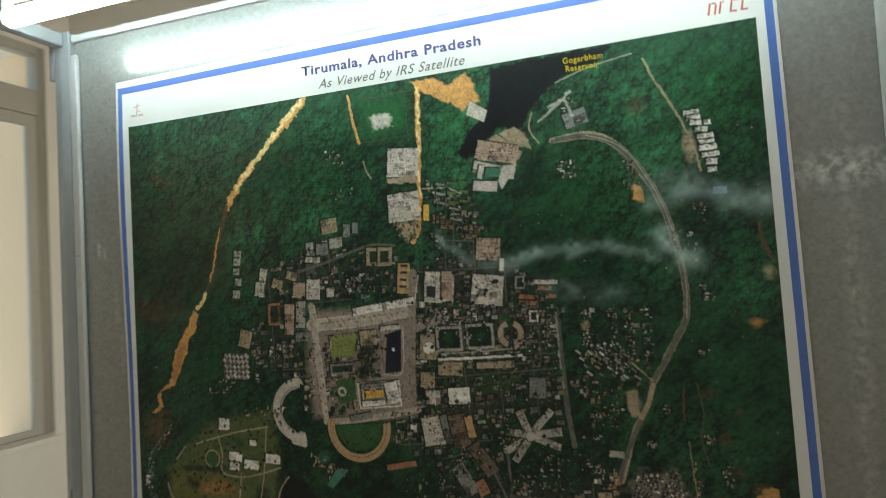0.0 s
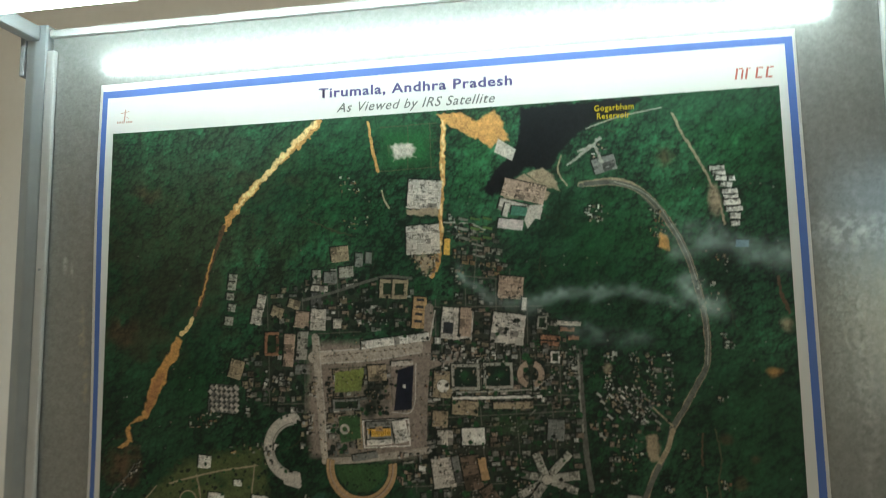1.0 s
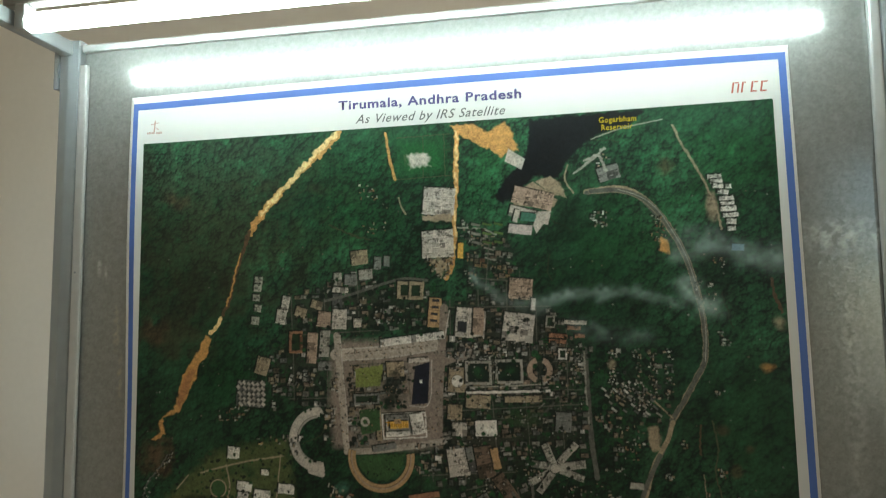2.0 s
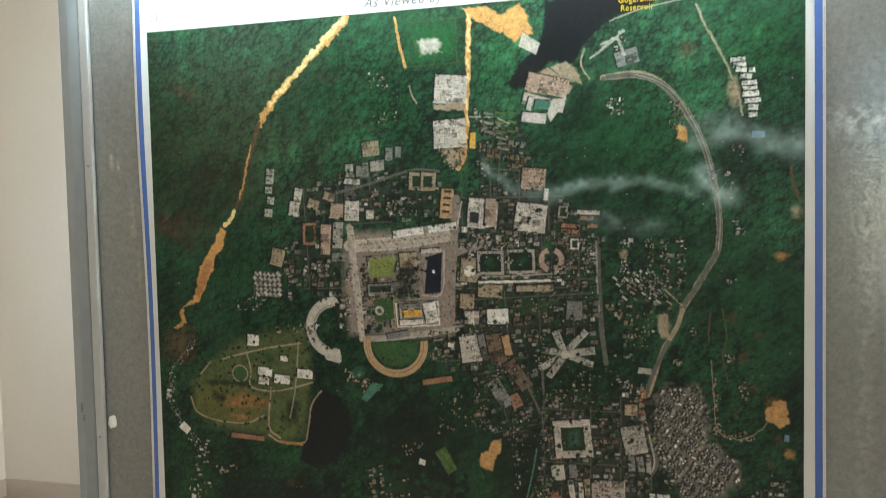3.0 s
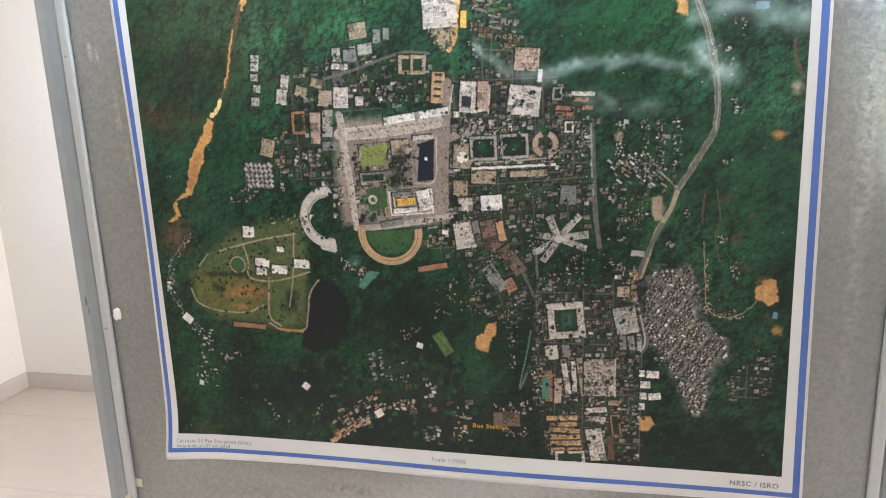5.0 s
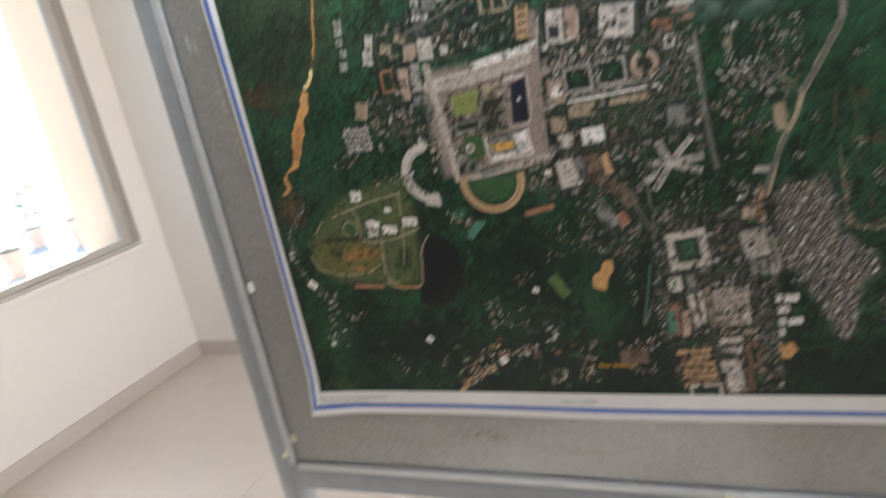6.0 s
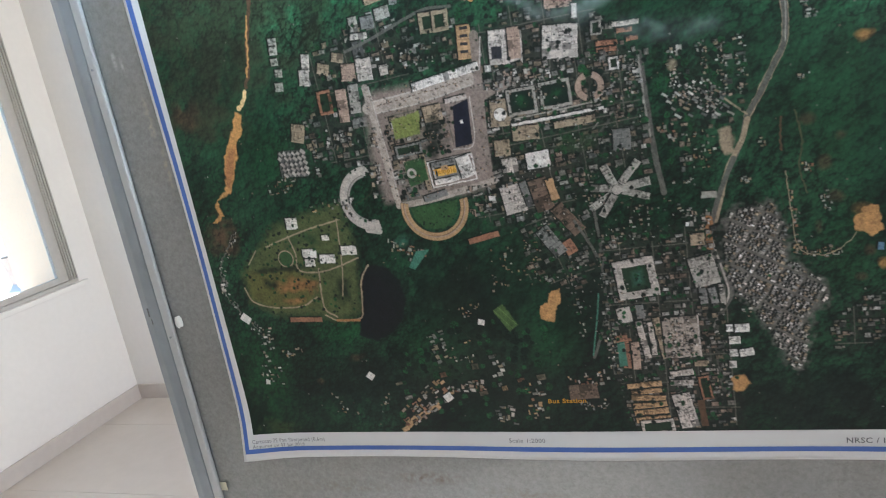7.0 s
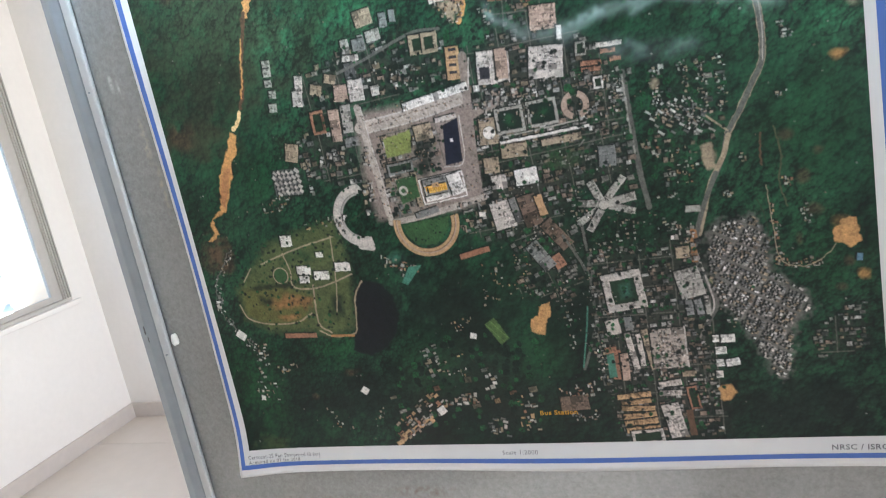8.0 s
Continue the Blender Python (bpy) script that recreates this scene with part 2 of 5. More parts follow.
# ---- the room ----
XL, XR, YB, YF, ZC = -2.968, 3.4, 2.168, -3.9, 3.2
THICK = 0.3
WY0, WY1, WZ0, WZ1 = 0.30, 1.99, 0.812, 2.96
structure("wall_left", boxes((XL - THICK, XL, YF, WY0, 0, ZC), (XL - THICK, XL, WY1, YB + THICK, 0, ZC), (XL - THICK, XL, WY0, WY1, 0, WZ0), (XL - THICK, XL, WY0, WY1, WZ1, ZC)), WALL, "white plastered wall with an aluminium window", "wall")
structure("wall_back", boxes((XL, XR + THICK, YB, YB + THICK, 0, ZC)), WALL, "plain white plastered wall behind the board", "wall")
# openings in the two unseen walls are added to hold the fill lamps
structure("wall_right", boxes((XR, XR + THICK, YF, -0.35, 0, ZC), (XR, XR + THICK, 1.25, YB, 0, ZC), (XR, XR + THICK, -0.35, 1.25, 0, 0.85), (XR, XR + THICK, -0.35, 1.25, 2.55, ZC)), DULLWALL, "unseen wall with an added lamp opening, darkened to cut bounce", "wall")
structure("wall_rear", boxes((XL - THICK, 1.9, YF - THICK, YF, 0, ZC), (3.2, XR + THICK, YF - THICK, YF, 0, ZC), (1.9, 3.2, YF - THICK, YF, 0, 0.85), (1.9, 3.2, YF - THICK, YF, 2.55, ZC)), DULLWALL, "unseen wall with an added lamp opening, darkened to cut bounce", "wall")
structure("ceiling", boxes((XL - THICK, XR + THICK, YF - THICK, YB + THICK, ZC, ZC + 0.15)), CEILING, "plain painted ceiling", "ceiling")
floor = structure("floor", boxes((XL - THICK, XR + THICK, YF - THICK, YB + THICK, -0.15, -0.006)), GROUT, "glossy pale beige vitrified tiles with thin dark joints", "floor")
structure("baseboard", boxes((XL, XL + 0.012, YF, YB, 0, 0.092), (XL + 0.012, XR, YB - 0.012, YB, 0, 0.092), bevel=0.003), SKIRT, "grey-beige tile skirting along the walls", "baseboard")

window = thing("window_1", "grey aluminium sliding window with a fixed top light, bright daylight outside", "window", XL, (WY0 + WY1) / 2, WZ0, kind="structure")
window_at = Matrix.Translation((-XL, -(WY0 + WY1) / 2, -WZ0))


def window_part(name, bm, material, parent=window, label=""):
    bmesh.ops.transform(bm, matrix=window_at, verts=bm.verts)
    return part(name, bm, material, parent, label)


FW, MID, TZ0, TZ1 = 0.05, 1.105, 2.57, 2.71
frame_x = (XL - 0.075, XL + 0.006)
window_part("window_frame", boxes((*frame_x, WY0, WY0 + FW, WZ0, WZ1), (*frame_x, WY1 - FW, WY1, WZ0, WZ1), (*frame_x, WY0 + FW, WY1 - FW, WZ0, WZ0 + 0.020), (*frame_x, WY0 + FW, WY1 - FW, WZ1 - FW, WZ1), bevel=0.002), ALU_WINDOW)
for edge in (WY0, WY1 - FW):
    for rib in (0.003, 0.020, 0.037):
        window_part("track_rib", boxes((XL + 0.0065, XL + 0.017, edge + rib, edge + rib + 0.007, WZ0 + 0.021, WZ1 - 0.01), bevel=0.002), ALU_WINDOW, label="thin aluminium sliding track rib")
window_part("transom", boxes((*frame_x, WY0 + FW, WY1 - FW, TZ0, TZ1), bevel=0.004), ALU_WINDOW)
window_part("window_sill", boxes((XL - 0.02, XL + 0.022, WY0 - 0.05, WY1 + 0.05, WZ0 - 0.032, WZ0 - 0.002), bevel=0.005), WALL, label="narrow white plaster sill")
for y0, y1, x in ((WY0 + FW, MID + 0.03, XL - 0.05), (MID - 0.03, WY1 - FW, XL - 0.018)):
    z0, z1, s, low = WZ0 + 0.021, TZ0 - 0.002, 0.062, 0.034
    sash = window_part("sash", boxes((x - 0.013, x + 0.013, y0, y0 + s, z0, z1), (x - 0.013, x + 0.013, y1 - s, y1, z0, z1), (x - 0.013, x + 0.013, y0 + s, y1 - s, z0, z0 + low), (x - 0.013, x + 0.013, y0 + s, y1 - s, z1 - s, z1), bevel=0.003), ALU_WINDOW)
    pane = window_part("pane", boxes((x - 0.002, x + 0.002, y0 + s, y1 - s, z0 + low, z1 - s)), GLASS, sash)
    pane.visible_shadow = False
pane = window_part("pane", boxes((XL - 0.032, XL - 0.028, WY0 + FW, WY1 - FW, TZ1, WZ1 - FW)), GLASS)
pane.visible_shadow = False

# outside the window: reveal, ledge with pots, bright ground
structure("window_reveal", boxes((XL - 0.45, XL - 0.08, WY1 - 0.012, WY1 - 0.001, WZ0, WZ1), (XL - 0.45, XL - THICK - 0.003, WY1, WY1 + 0.5, 0.534, ZC)), CREAM, "sunlit cream painted outer wall edge", "outer wall")
structure("ground", boxes((-60, XL - THICK - 0.02, -40, 40, -3.3, -3.0)), CONCRETE_OUT, "bright sunlit concrete ground outside", "ground")
structure("balcony_ledge", boxes((-6.6, XL - THICK - 0.02, -1.0, 5.2, 0.31, 0.53)), CONCRETE_OUT, "pale concrete ledge outside the window", "ledge")


def potted_plant(x, y, z, r, h, leaves, seed):
    rng = random.Random(seed)
    t = thing("potted_plant", "leafy green plant in a terracotta pot on the outer ledge", "plant", x, y, z, group="pots on the ledge")
    bm = rod((0, 0, 0), (0, 0, h), r * 0.68, 20, r)
    rim = rod((0, 0, h - 0.03), (0, 0, h + 0.012), r * 1.1, 20)
    part("pot", bm, TERRACOTTA, t)
    part("rim", rim, TERRACOTTA, t)
    part("soil", rod((0, 0, h + 0.012), (0, 0, h + 0.02), r * 0.9, 16), SOILMAT, t)
    bm = bmesh.new()
    for i in range(leaves):
        a, up = rng.uniform(0, 6.283), rng.uniform(0.06, 0.40)
        c = Vector((math.cos(a), math.sin(a), 0)) * rng.uniform(0.02, 0.20)
        c.z = h + up
        out = Vector((math.cos(a), math.sin(a), rng.uniform(-0.5, 0.7))).normalized()
        side = out.cross(Vector((0, 0, 1))).normalized() * rng.uniform(0.022, 0.042)
        ln = rng.uniform(0.06, 0.13)
        vs = [bm.verts.new(c), bm.verts.new(c + out * ln * 0.5 + side), bm.verts.new(c + out * ln), bm.verts.new(c + out * ln * 0.5 - side)]
        bm.faces.new(vs)
    part("foliage", bm, FOLIAGE, t)
    bm = bmesh.new()
    for i in range(4):
        a = i * 1.55 + seed
        one = rod((0, 0, h), (0.12 * math.cos(a), 0.12 * math.sin(a), h + 0.34), 0.003, 6, 0.0015)
        me = bpy.data.meshes.new("stalk")
        one.to_mesh(me)
        one.free()
        bm.from_mesh(me)
        bpy.data.meshes.remove(me)
    part("stem", bm, FOLIAGE, t)
    return t


potted_plant(-5.09, 3.28, 0.53, 0.075, 0.22, 24, 1)
potted_plant(-5.75, 3.35, 0.53, 0.085, 0.17, 22, 2)
potted_plant(-4.83, 2.46, 0.53, 0.085, 0.19, 46, 3)
potted_plant(-4.55, 2.00, 0.53, 0.085, 0.20, 44, 4)

# ---- the display board ----
ZT, ZB = 1.948, 0.872
INNER, GROOVE, OUTER = {-1: 0.5315, 1: 0.549}, {-1: 0.547, 1: 0.564}, {-1: 0.589, 1: 0.606}
board = thing("display_board", "grey steel-framed galvanised notice board standing on two legs", "display board", 0, 0.02, 0)
board_at = Matrix.Translation((0, -0.02, 0))


def board_part(name, bm, material, parent=board, label="", smooth=False):
    bmesh.ops.transform(bm, matrix=board_at, verts=bm.verts)
    return part(name, bm, material, parent, label, smooth)


def upright(side):
    """A folded steel post: flat inner face, outer face leaning back, rounded folds."""
    x0, xm, x1 = GROOVE[side] + 0.0008, GROOVE[side] + 0.021, OUTER[side]
    outline = [(x0, 0.040), (x0, -0.004), (x0 + 0.002, -0.006), (xm - 0.002, -0.006), (xm + 0.001, -0.0055), (x1 - 0.003, 0.0005), (x1, 0.004), (x1, 0.040)]
    bm = bmesh.new()
    rings = [[bm.verts.new((side * x, y, z)) for x, y in outline] for z in (0.012, ZT + 0.02)]
    n = len(outline)
    for i in range(n):
        bm.faces.new((rings[0][i], rings[0][(i + 1) % n], rings[1][(i + 1) % n], rings[1][i]))
    bm.faces.new(rings[0])
    bm.faces.new(rings[1])
    bmesh.ops.recalc_face_normals(bm, faces=list(bm.faces))
    return bm


board_part("panel", boxes((-INNER[-1] - 0.01, INNER[1] + 0.01, 0.0, 0.006, ZB - 0.01, ZT + 0.01)), ZINC, label="mottled galvanised sheet with whitish rub marks")
for side in (-1, 1):
    x0, x1 = sorted((side * GROOVE[side], side * OUTER[side]))
    post = board_part("post", upright(side), STEEL)
    a, b = sorted((side * INNER[side], side * (GROOVE[side] - 0.0015)))
    board_part("bead", boxes((a, b, -0.009, -0.001, ZB, ZT - 0.02), bevel=0.003), BEAD, post, "bright aluminium glazing bead")
    board_part("foot_cap", boxes((x0 - 0.003, x1 + 0.003, -0.009, 0.043, 0.0, 0.02), bevel=0.004), HOUSING, post, "pale plastic foot cap")
    a, b = sorted((side * (OUTER[side] + 0.0005), side * (OUTER[side] + 0.009)))
    board_part("bracket", boxes((a, b, 0.0, 0.02, ZT - 0.052, ZT + 0.03), bevel=0.002), STEEL, post, "short grey bracket tab")
    mid = side * (GROOVE[side] + OUTER[side]) / 2
    board_part("lamp_arm", boxes((mid - 0.01, mid + 0.01, -0.16, -0.0065, ZT - 0.004, ZT + 0.018), bevel=0.003), STEEL, post, "flat grey arm holding the lamp")
    for z in (1.61, 1.20):
        board_part("screw", rod((side * (INNER[side] + 0.007), -0.0105, z), (side * (INNER[side] + 0.007), -0.008, z), 0.0017, 10), STEEL, post, "small dark screw head")
for x, z, h in ((-0.571, 1.235, 0.014), (-0.568, 1.222, 0.009)):
    tagged(board_part("scuff", boxes((x - 0.0008, x + 0.0008, -0.0062, -0.0052, z, z + h)), GREYINK), "thin dark scratch on the steel post")
board_part("top_rail", boxes((-INNER[-1] - 0.012, INNER[1] + 0.012, -0.007, 0.03, ZT, ZT + 0.012), bevel=0.003), BEAD)
rail = board_part("bottom_rail", boxes((-GROOVE[-1] - 0.0005, GROOVE[1] + 0.0005, -0.006, 0.04, ZB - 0.046, ZB - 0.004), bevel=0.007), STEEL)
board_part("bead", boxes((-INNER[-1] + 0.004, INNER[1] - 0.004, -0.009, -0.001, ZB - 0.003, ZB + 0.010), bevel=0.003), BEAD, rail, "bright aluminium glazing bead")
board_part("corner_plug", boxes((-INNER[-1] - 0.008, -INNER[-1] + 0.003, -0.0115, -0.0095, ZB - 0.003, ZB + 0.012), bevel=0.0008), STEEL, rail, "small dark plastic corner plug")

lamp = thing("tube_light", "lit white fluorescent tube in a slim housing over the board", "tube light", 0, -0.115, 1.960)
part("tube", rod((-0.535, 0, -0.012), (0.535, 0, -0.012), 0.0135, 20), TUBE, lamp, "glowing white tube", smooth=True)
part("housing", boxes((-0.58, 0.58, -0.004, 0.012, 0.014, 0.04), bevel=0.003), HOUSING, lamp)
for side in (-1, 1):
    a, b = sorted((side * 0.5365, side * 0.553))
    part("end_cap", boxes((a, b, -0.011, 0.011, -0.024, 0.0135), bevel=0.003), HOUSING, lamp)


def lump(name, label, category, x, z, rx, rz, ry, material, seed):
    """A small flattened, uneven lump stuck on the board."""
    bm = bmesh.new()
    bmesh.ops.create_icosphere(bm, subdivisions=3, radius=1)
    for v in bm.verts:
        n = 1 + 0.35 * noise.noise(v.co * 1.6 + Vector((seed, 0, 0)))
        v.co = Vector((v.co.x * rx * n, v.co.y * ry - ry * 0.6, v.co.z * rz * n))
    ob = part(name, bm, material, None, label, True)
    ob.location = (x, 0.0, z)
    return tagged(ob, label, category)


lump("putty_blob", "dab of white putty stuck on the metal sheet", "putty", -0.521, 1.222, 0.0075, 0.0095, 0.004, PUTTY, 3)
scrap = boxes((-0.0085, 0.0085, -0.0012, -0.0002, -0.0075, 0.0075), bevel=0.0004)
for v in scrap.verts:
    v.co.y -= 4.0 * max(v.co.x, 0) ** 1.5
    v.co.z += 0.12 * v.co.x
scrap = tagged(part("tape_scrap", scrap, TAPE), "yellowed scrap of adhesive tape on the metal sheet", "tape")
scrap.location = (-0.5265, 0.0, 0.930)
lump("putty_crumb", "pale crumb of old adhesive on the frame bead", "putty", -0.541, 0.905, 0.004, 0.008, 0.016, TAPE, 9)
lump("paint_chip", "chip of pale plaster on the bottom bead", "putty", 0.190, 0.876, 0.008, 0.004, 0.013, TAPE, 14)

# ---- the poster ----
poster = thing("poster", "large laminated satellite map poster with white margin and blue border line", "poster", 0, -0.001, 1.43)
P_OFF = Vector((0, -0.001, 1.43))


def lift(x, z):
    """How far the sheet stands off the board: slack waves, a curled lower corner."""
    d = 0.0008 + 0.0011 * (1 + math.sin(4.1 * x + 2.3 * z)) + 0.0007 * (1 + math.sin(9.0 * z - 3.0 * x + 1.0))
    low = math.exp(-max(z - 0.99, 0) / 0.035)
    d += 0.0035 * low * (1 + math.sin(11.0 * x + 0.6))
    left = math.exp(-max(x + 0.455, 0) / 0.03)
    d += 0.0022 * left * (1 + math.sin(8.0 * z + 0.8))
    corner = math.hypot(x + 0.452, z - 0.988)
    return d + 0.010 * math.exp(-(corner / 0.055) ** 2)


def waver(x, z):
    """Sideways bend of the left margin, shaped to fit the camera's view."""
    return 0.0016 * math.sin(9.5 * z + 0.9) * max(0.0, min(1.0, (-0.36 - x) / 0.09))


def on_sheet(x, z, height):
    x += waver(x, z)
    z += 0.0045 * (1 - (x / 0.46) ** 2) * max(0.0, min(1.0, (z - 1.80) / 0.07))
    return Vector((x, -lift(x, z) - height, z)) - P_OFF + Vector((0, -0.001, 0))


def mixed(c, s, t):
    """Bilinear place between four corners: top left, top right, bottom left, bottom right."""
    return tuple((c[0][k] * (1 - s) + c[1][k] * s) * (1 - t) + (c[2][k] * (1 - s) + c[3][k] * s) * t for k in (0, 1))


SHEET = ((-0.4545, 1.870), (0.4585, 1.875), (-0.4515, 0.990), (0.4745, 0.993))
LINE_OUT = ((-0.4505, 1.860), (0.455, 1.8665), (-0.4475, 1.0015), (0.4705, 1.004))
LINE_IN = ((-0.4430, 1.850), (0.4465, 1.8575), (-0.4410, 1.0085), (0.4620, 1.0105))
IMAGE = ((-0.4335, 1.799), (0.438, 1.808), (-0.4325, 1.031), (0.448, 1.0325))


def sheet_patch(corners, ns, nt, height):
    bm = bmesh.new()
    rows = [[bm.verts.new(on_sheet(*mixed(corners, i / ns, j / nt), height)) for i in range(ns + 1)] for j in range(nt + 1)]
    for j in range(nt):
        for i in range(ns):
            bm.faces.new((rows[j][i], rows[j + 1][i], rows[j + 1][i + 1], rows[j][i + 1]))
    return bm


bm = sheet_patch(SHEET, 150, 150, 0.0)
edge = [e for e in bm.edges if e.is_boundary]
made = bmesh.ops.extrude_edge_only(bm, edges=edge)
for v in made["geom"]:
    if isinstance(v, bmesh.types.BMVert):
        v.co.y += 0.0004
part("paper", bm, PAPER, poster, "white laminated paper margin", True)
for a, b in ((0, 1), (1, 3), (3, 2), (2, 0)):
    part("border_line", sheet_patch((LINE_OUT[a], LINE_OUT[b], LINE_IN[a], LINE_IN[b]), 120, 2, 0.00025), BLUE, poster, "blue printed border line", True)


def lettering(name, body, x, z, height, width, material, slant=0.0, weight=0.0, label=""):
    """Printed words, their base line starting at (x, z), fitted to a width."""
    cu = bpy.data.curves.new(name, "FONT")
    cu.body, cu.size, cu.shear, cu.offset, cu.resolution_u = body, height / 0.7, slant, weight, 3
    cu.space_character = 1.1
    ob = bpy.data.objects.new(name, cu)
    scene.collection.objects.link(ob)
    bpy.context.view_layer.update()
    me = bpy.data.meshes.new_from_object(ob.evaluated_get(bpy.context.evaluated_depsgraph_get()))
    bpy.data.objects.remove(ob)
    bpy.data.curves.remove(cu)
    xs = [v.co.x for v in me.vertices]
    stretch = width / (max(xs) - min(xs))
    x_first = min(xs)
    for v in me.vertices:
        px, pz = x + (v.co.x - x_first) * stretch, z + v.co.y
        v.co = on_sheet(px, pz, 0.0007)
    me.materials.append(material)
    word = new(name, me)
    word.parent = poster
    return tagged(word, label)


lettering("title", "Tirumala, Andhra Pradesh", -0.131, 1.8295, 0.0120, 0.257, VIOLET, 0.0, 0.0004, "violet bold title line")
lettering("subtitle", "As Viewed by IRS Satellite", -0.106, 1.8095, 0.0118, 0.210, GREYINK, 0.35, 0.0001, "grey slanted subtitle")
lettering("place_name", "Gogarbham", 0.226, 1.7905, 0.0072, 0.047, YELLOWINK, 0.0, 0.00015, "yellow map lettering")
lettering("place_name", "Reservoir", 0.229, 1.7805, 0.0072, 0.039, YELLOWINK, 0.0, 0.00015, "yellow map lettering")
lettering("place_name", "Bus Station", 0.039, 1.0735, 0.0062, 0.050, ORANGEINK, 0.0, 0.0002, "orange map lettering")
lettering("place_name", "Temple", -0.062, 1.3955, 0.0062, 0.030, ORANGEINK, 0.0, 0.0002, "orange map lettering")
lettering("caption", "Cartosat-2S Pan Sharpened (0.6m)", -0.434, 1.0172, 0.0062, 0.122, GREYINK, 0.0, 0.0, "small grey caption")
lettering("caption", "Acquired on 07 Jan 2018", -0.434, 1.0098, 0.0052, 0.086, GREYINK, 0.0, 0.0, "small grey caption")
lettering("caption", "Scale 1:2000", -0.023, 1.0160, 0.0062, 0.050, GREYINK, 0.0, 0.0, "small grey caption")
lettering("caption", "NRSC / ISRO", 0.385, 1.0155, 0.0068, 0.060, GREYINK, 0.0, 0.00015, "small grey caption")


def flat_shape(bm, points, height=0.0007):
    bm.faces.new([bm.verts.new(on_sheet(x, z, height)) for x, z in points])


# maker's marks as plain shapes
bm = bmesh.new()
for i in range(4):
    x = 0.3895 + i * 0.0113
    flat_shape(bm, [(x, 1.818), (x + 0.0022, 1.818), (x + 0.0045, 1.8315), (x + 0.0023, 1.8315)])
    arm = 0.0066 if i == 1 else 0.0095
    flat_shape(bm, [(x + 0.0047, 1.8298), (x + arm, 1.8298), (x + arm + 0.0003, 1.8315), (x + 0.0050, 1.8315)])
    if i == 0:
        flat_shape(bm, [(x + 0.0066, 1.818), (x + 0.0086, 1.818), (x + 0.0105, 1.8293), (x + 0.0085, 1.8293)])
    if i > 1:
        flat_shape(bm, [(x + 0.0024, 1.818), (x + 0.0076, 1.818), (x + 0.0079, 1.820), (x + 0.0027, 1.820)])
part("maker_mark", bm, REDINK, poster, "red slanted maker's mark")
bm = bmesh.new()
flat_shape(bm, [(-0.4175, 1.8155), (-0.4155, 1.8155), (-0.4140, 1.8315), (-0.4158, 1.8335)])
flat_shape(bm, [(-0.4225, 1.8275), (-0.4215, 1.8265), (-0.4085, 1.8290), (-0.4090, 1.8300)])
flat_shape(bm, [(-0.4160, 1.8235), (-0.4150, 1.8225), (-0.4098, 1.8185), (-0.4090, 1.8195)])
part("emblem", bm, FADED, poster, "small faded emblem")
bm = bmesh.new()
for i in range(9):
    x = -0.4275 + i * 0.0025 + (0.0015 if i > 4 else 0)
    flat_shape(bm, [(x, 1.8130), (x + 0.0018, 1.8130), (x + 0.0018, 1.8160), (x, 1.8160)])
part("emblem_caption", bm, FADED, poster, "small unreadable line under the emblem")


# ---- the printed satellite picture ----
def sheet_colour(r, g, b):
    return np.array([(c / 255 / 12.92 if c < 10 else ((c / 255 + 0.055) / 1.055) ** 2.4) for c in (r, g, b)])


NU, NV = 1040, 910
gs, gt = np.meshgrid(np.linspace(0, 1, NU), np.linspace(0, 1, NV))
GX, GZ = mixed(IMAGE, gs, gt)
MU, MV = (GX + 0.45) * 1000, (1.82 - GZ) * 1000
INK = np.zeros((NV, NU, 3))
rng = np.random.default_rng(7)


def cells(size, u=None, v=None):
    """Smooth random field from 0 to 1 with features of that many millimetres."""
    u, v = MU if u is None else u, MV if v is None else v
    n = int(1000 / size) + 4
    table = rng.random((n, n))
    a, b = u / size % (n - 1), v / size % (n - 1)
    i, j = a.astype(int), b.astype(int)
    a, b = a - i, b - j
    a, b = a * a * (3 - 2 * a), b * b * (3 - 2 * b)
    return (table[j, i] * (1 - a) + table[j, i + 1] * a) * (1 - b) + (table[j + 1, i] * (1 - a) + table[j + 1, i + 1] * a) * b


N3, N6, N15, N40, N110 = (cells(s) for s in (3, 6, 15, 40, 110))
N1, N2 = rng.random((NV, NU)), cells(1.8)
WU, WV = cells(4) - 0.5 + 0.7 * (cells(9) - 0.5), cells(4) - 0.5 + 0.7 * (cells(9) - 0.5)

WATER, TANK, DARK = sheet_colour(18, 18, 24), sheet_colour(24, 26, 44), sheet_colour(45, 45, 52)
DARKLEAF, LEAF, LEAFY = sheet_colour(17, 31, 23), sheet_colour(34, 92, 46), sheet_colour(100, 125, 60)
OLIVE, GREYGREEN, SOIL = sheet_colour(66, 66, 44), sheet_colour(60, 84, 64), sheet_colour(92, 66, 46)
SAND, BRIGHTSAND, DIRT, CLEARSAND = sheet_colour(190, 138, 66), sheet_colour(226, 192, 128), sheet_colour(166, 112, 60), sheet_colour(178, 132, 72)
TAN, CONCRETE, PALE, WHITEROOF = sheet_colour(152, 133, 110), sheet_colour(154, 147, 140), sheet_colour(178, 167, 160), sheet_colour(204, 197, 193)
ROADGREY, PAVING, PAVING2, GREYROOF = sheet_colour(94, 91, 86), sheet_colour(132, 117, 109), sheet_colour(164, 150, 140), sheet_colour(118, 116, 115)
PINKROOF, BRICK, SOILROOF, SANDROOF = sheet_colour(162, 136, 120), sheet_colour(146, 100, 74), sheet_colour(108, 88, 74), sheet_colour(172, 136, 94)
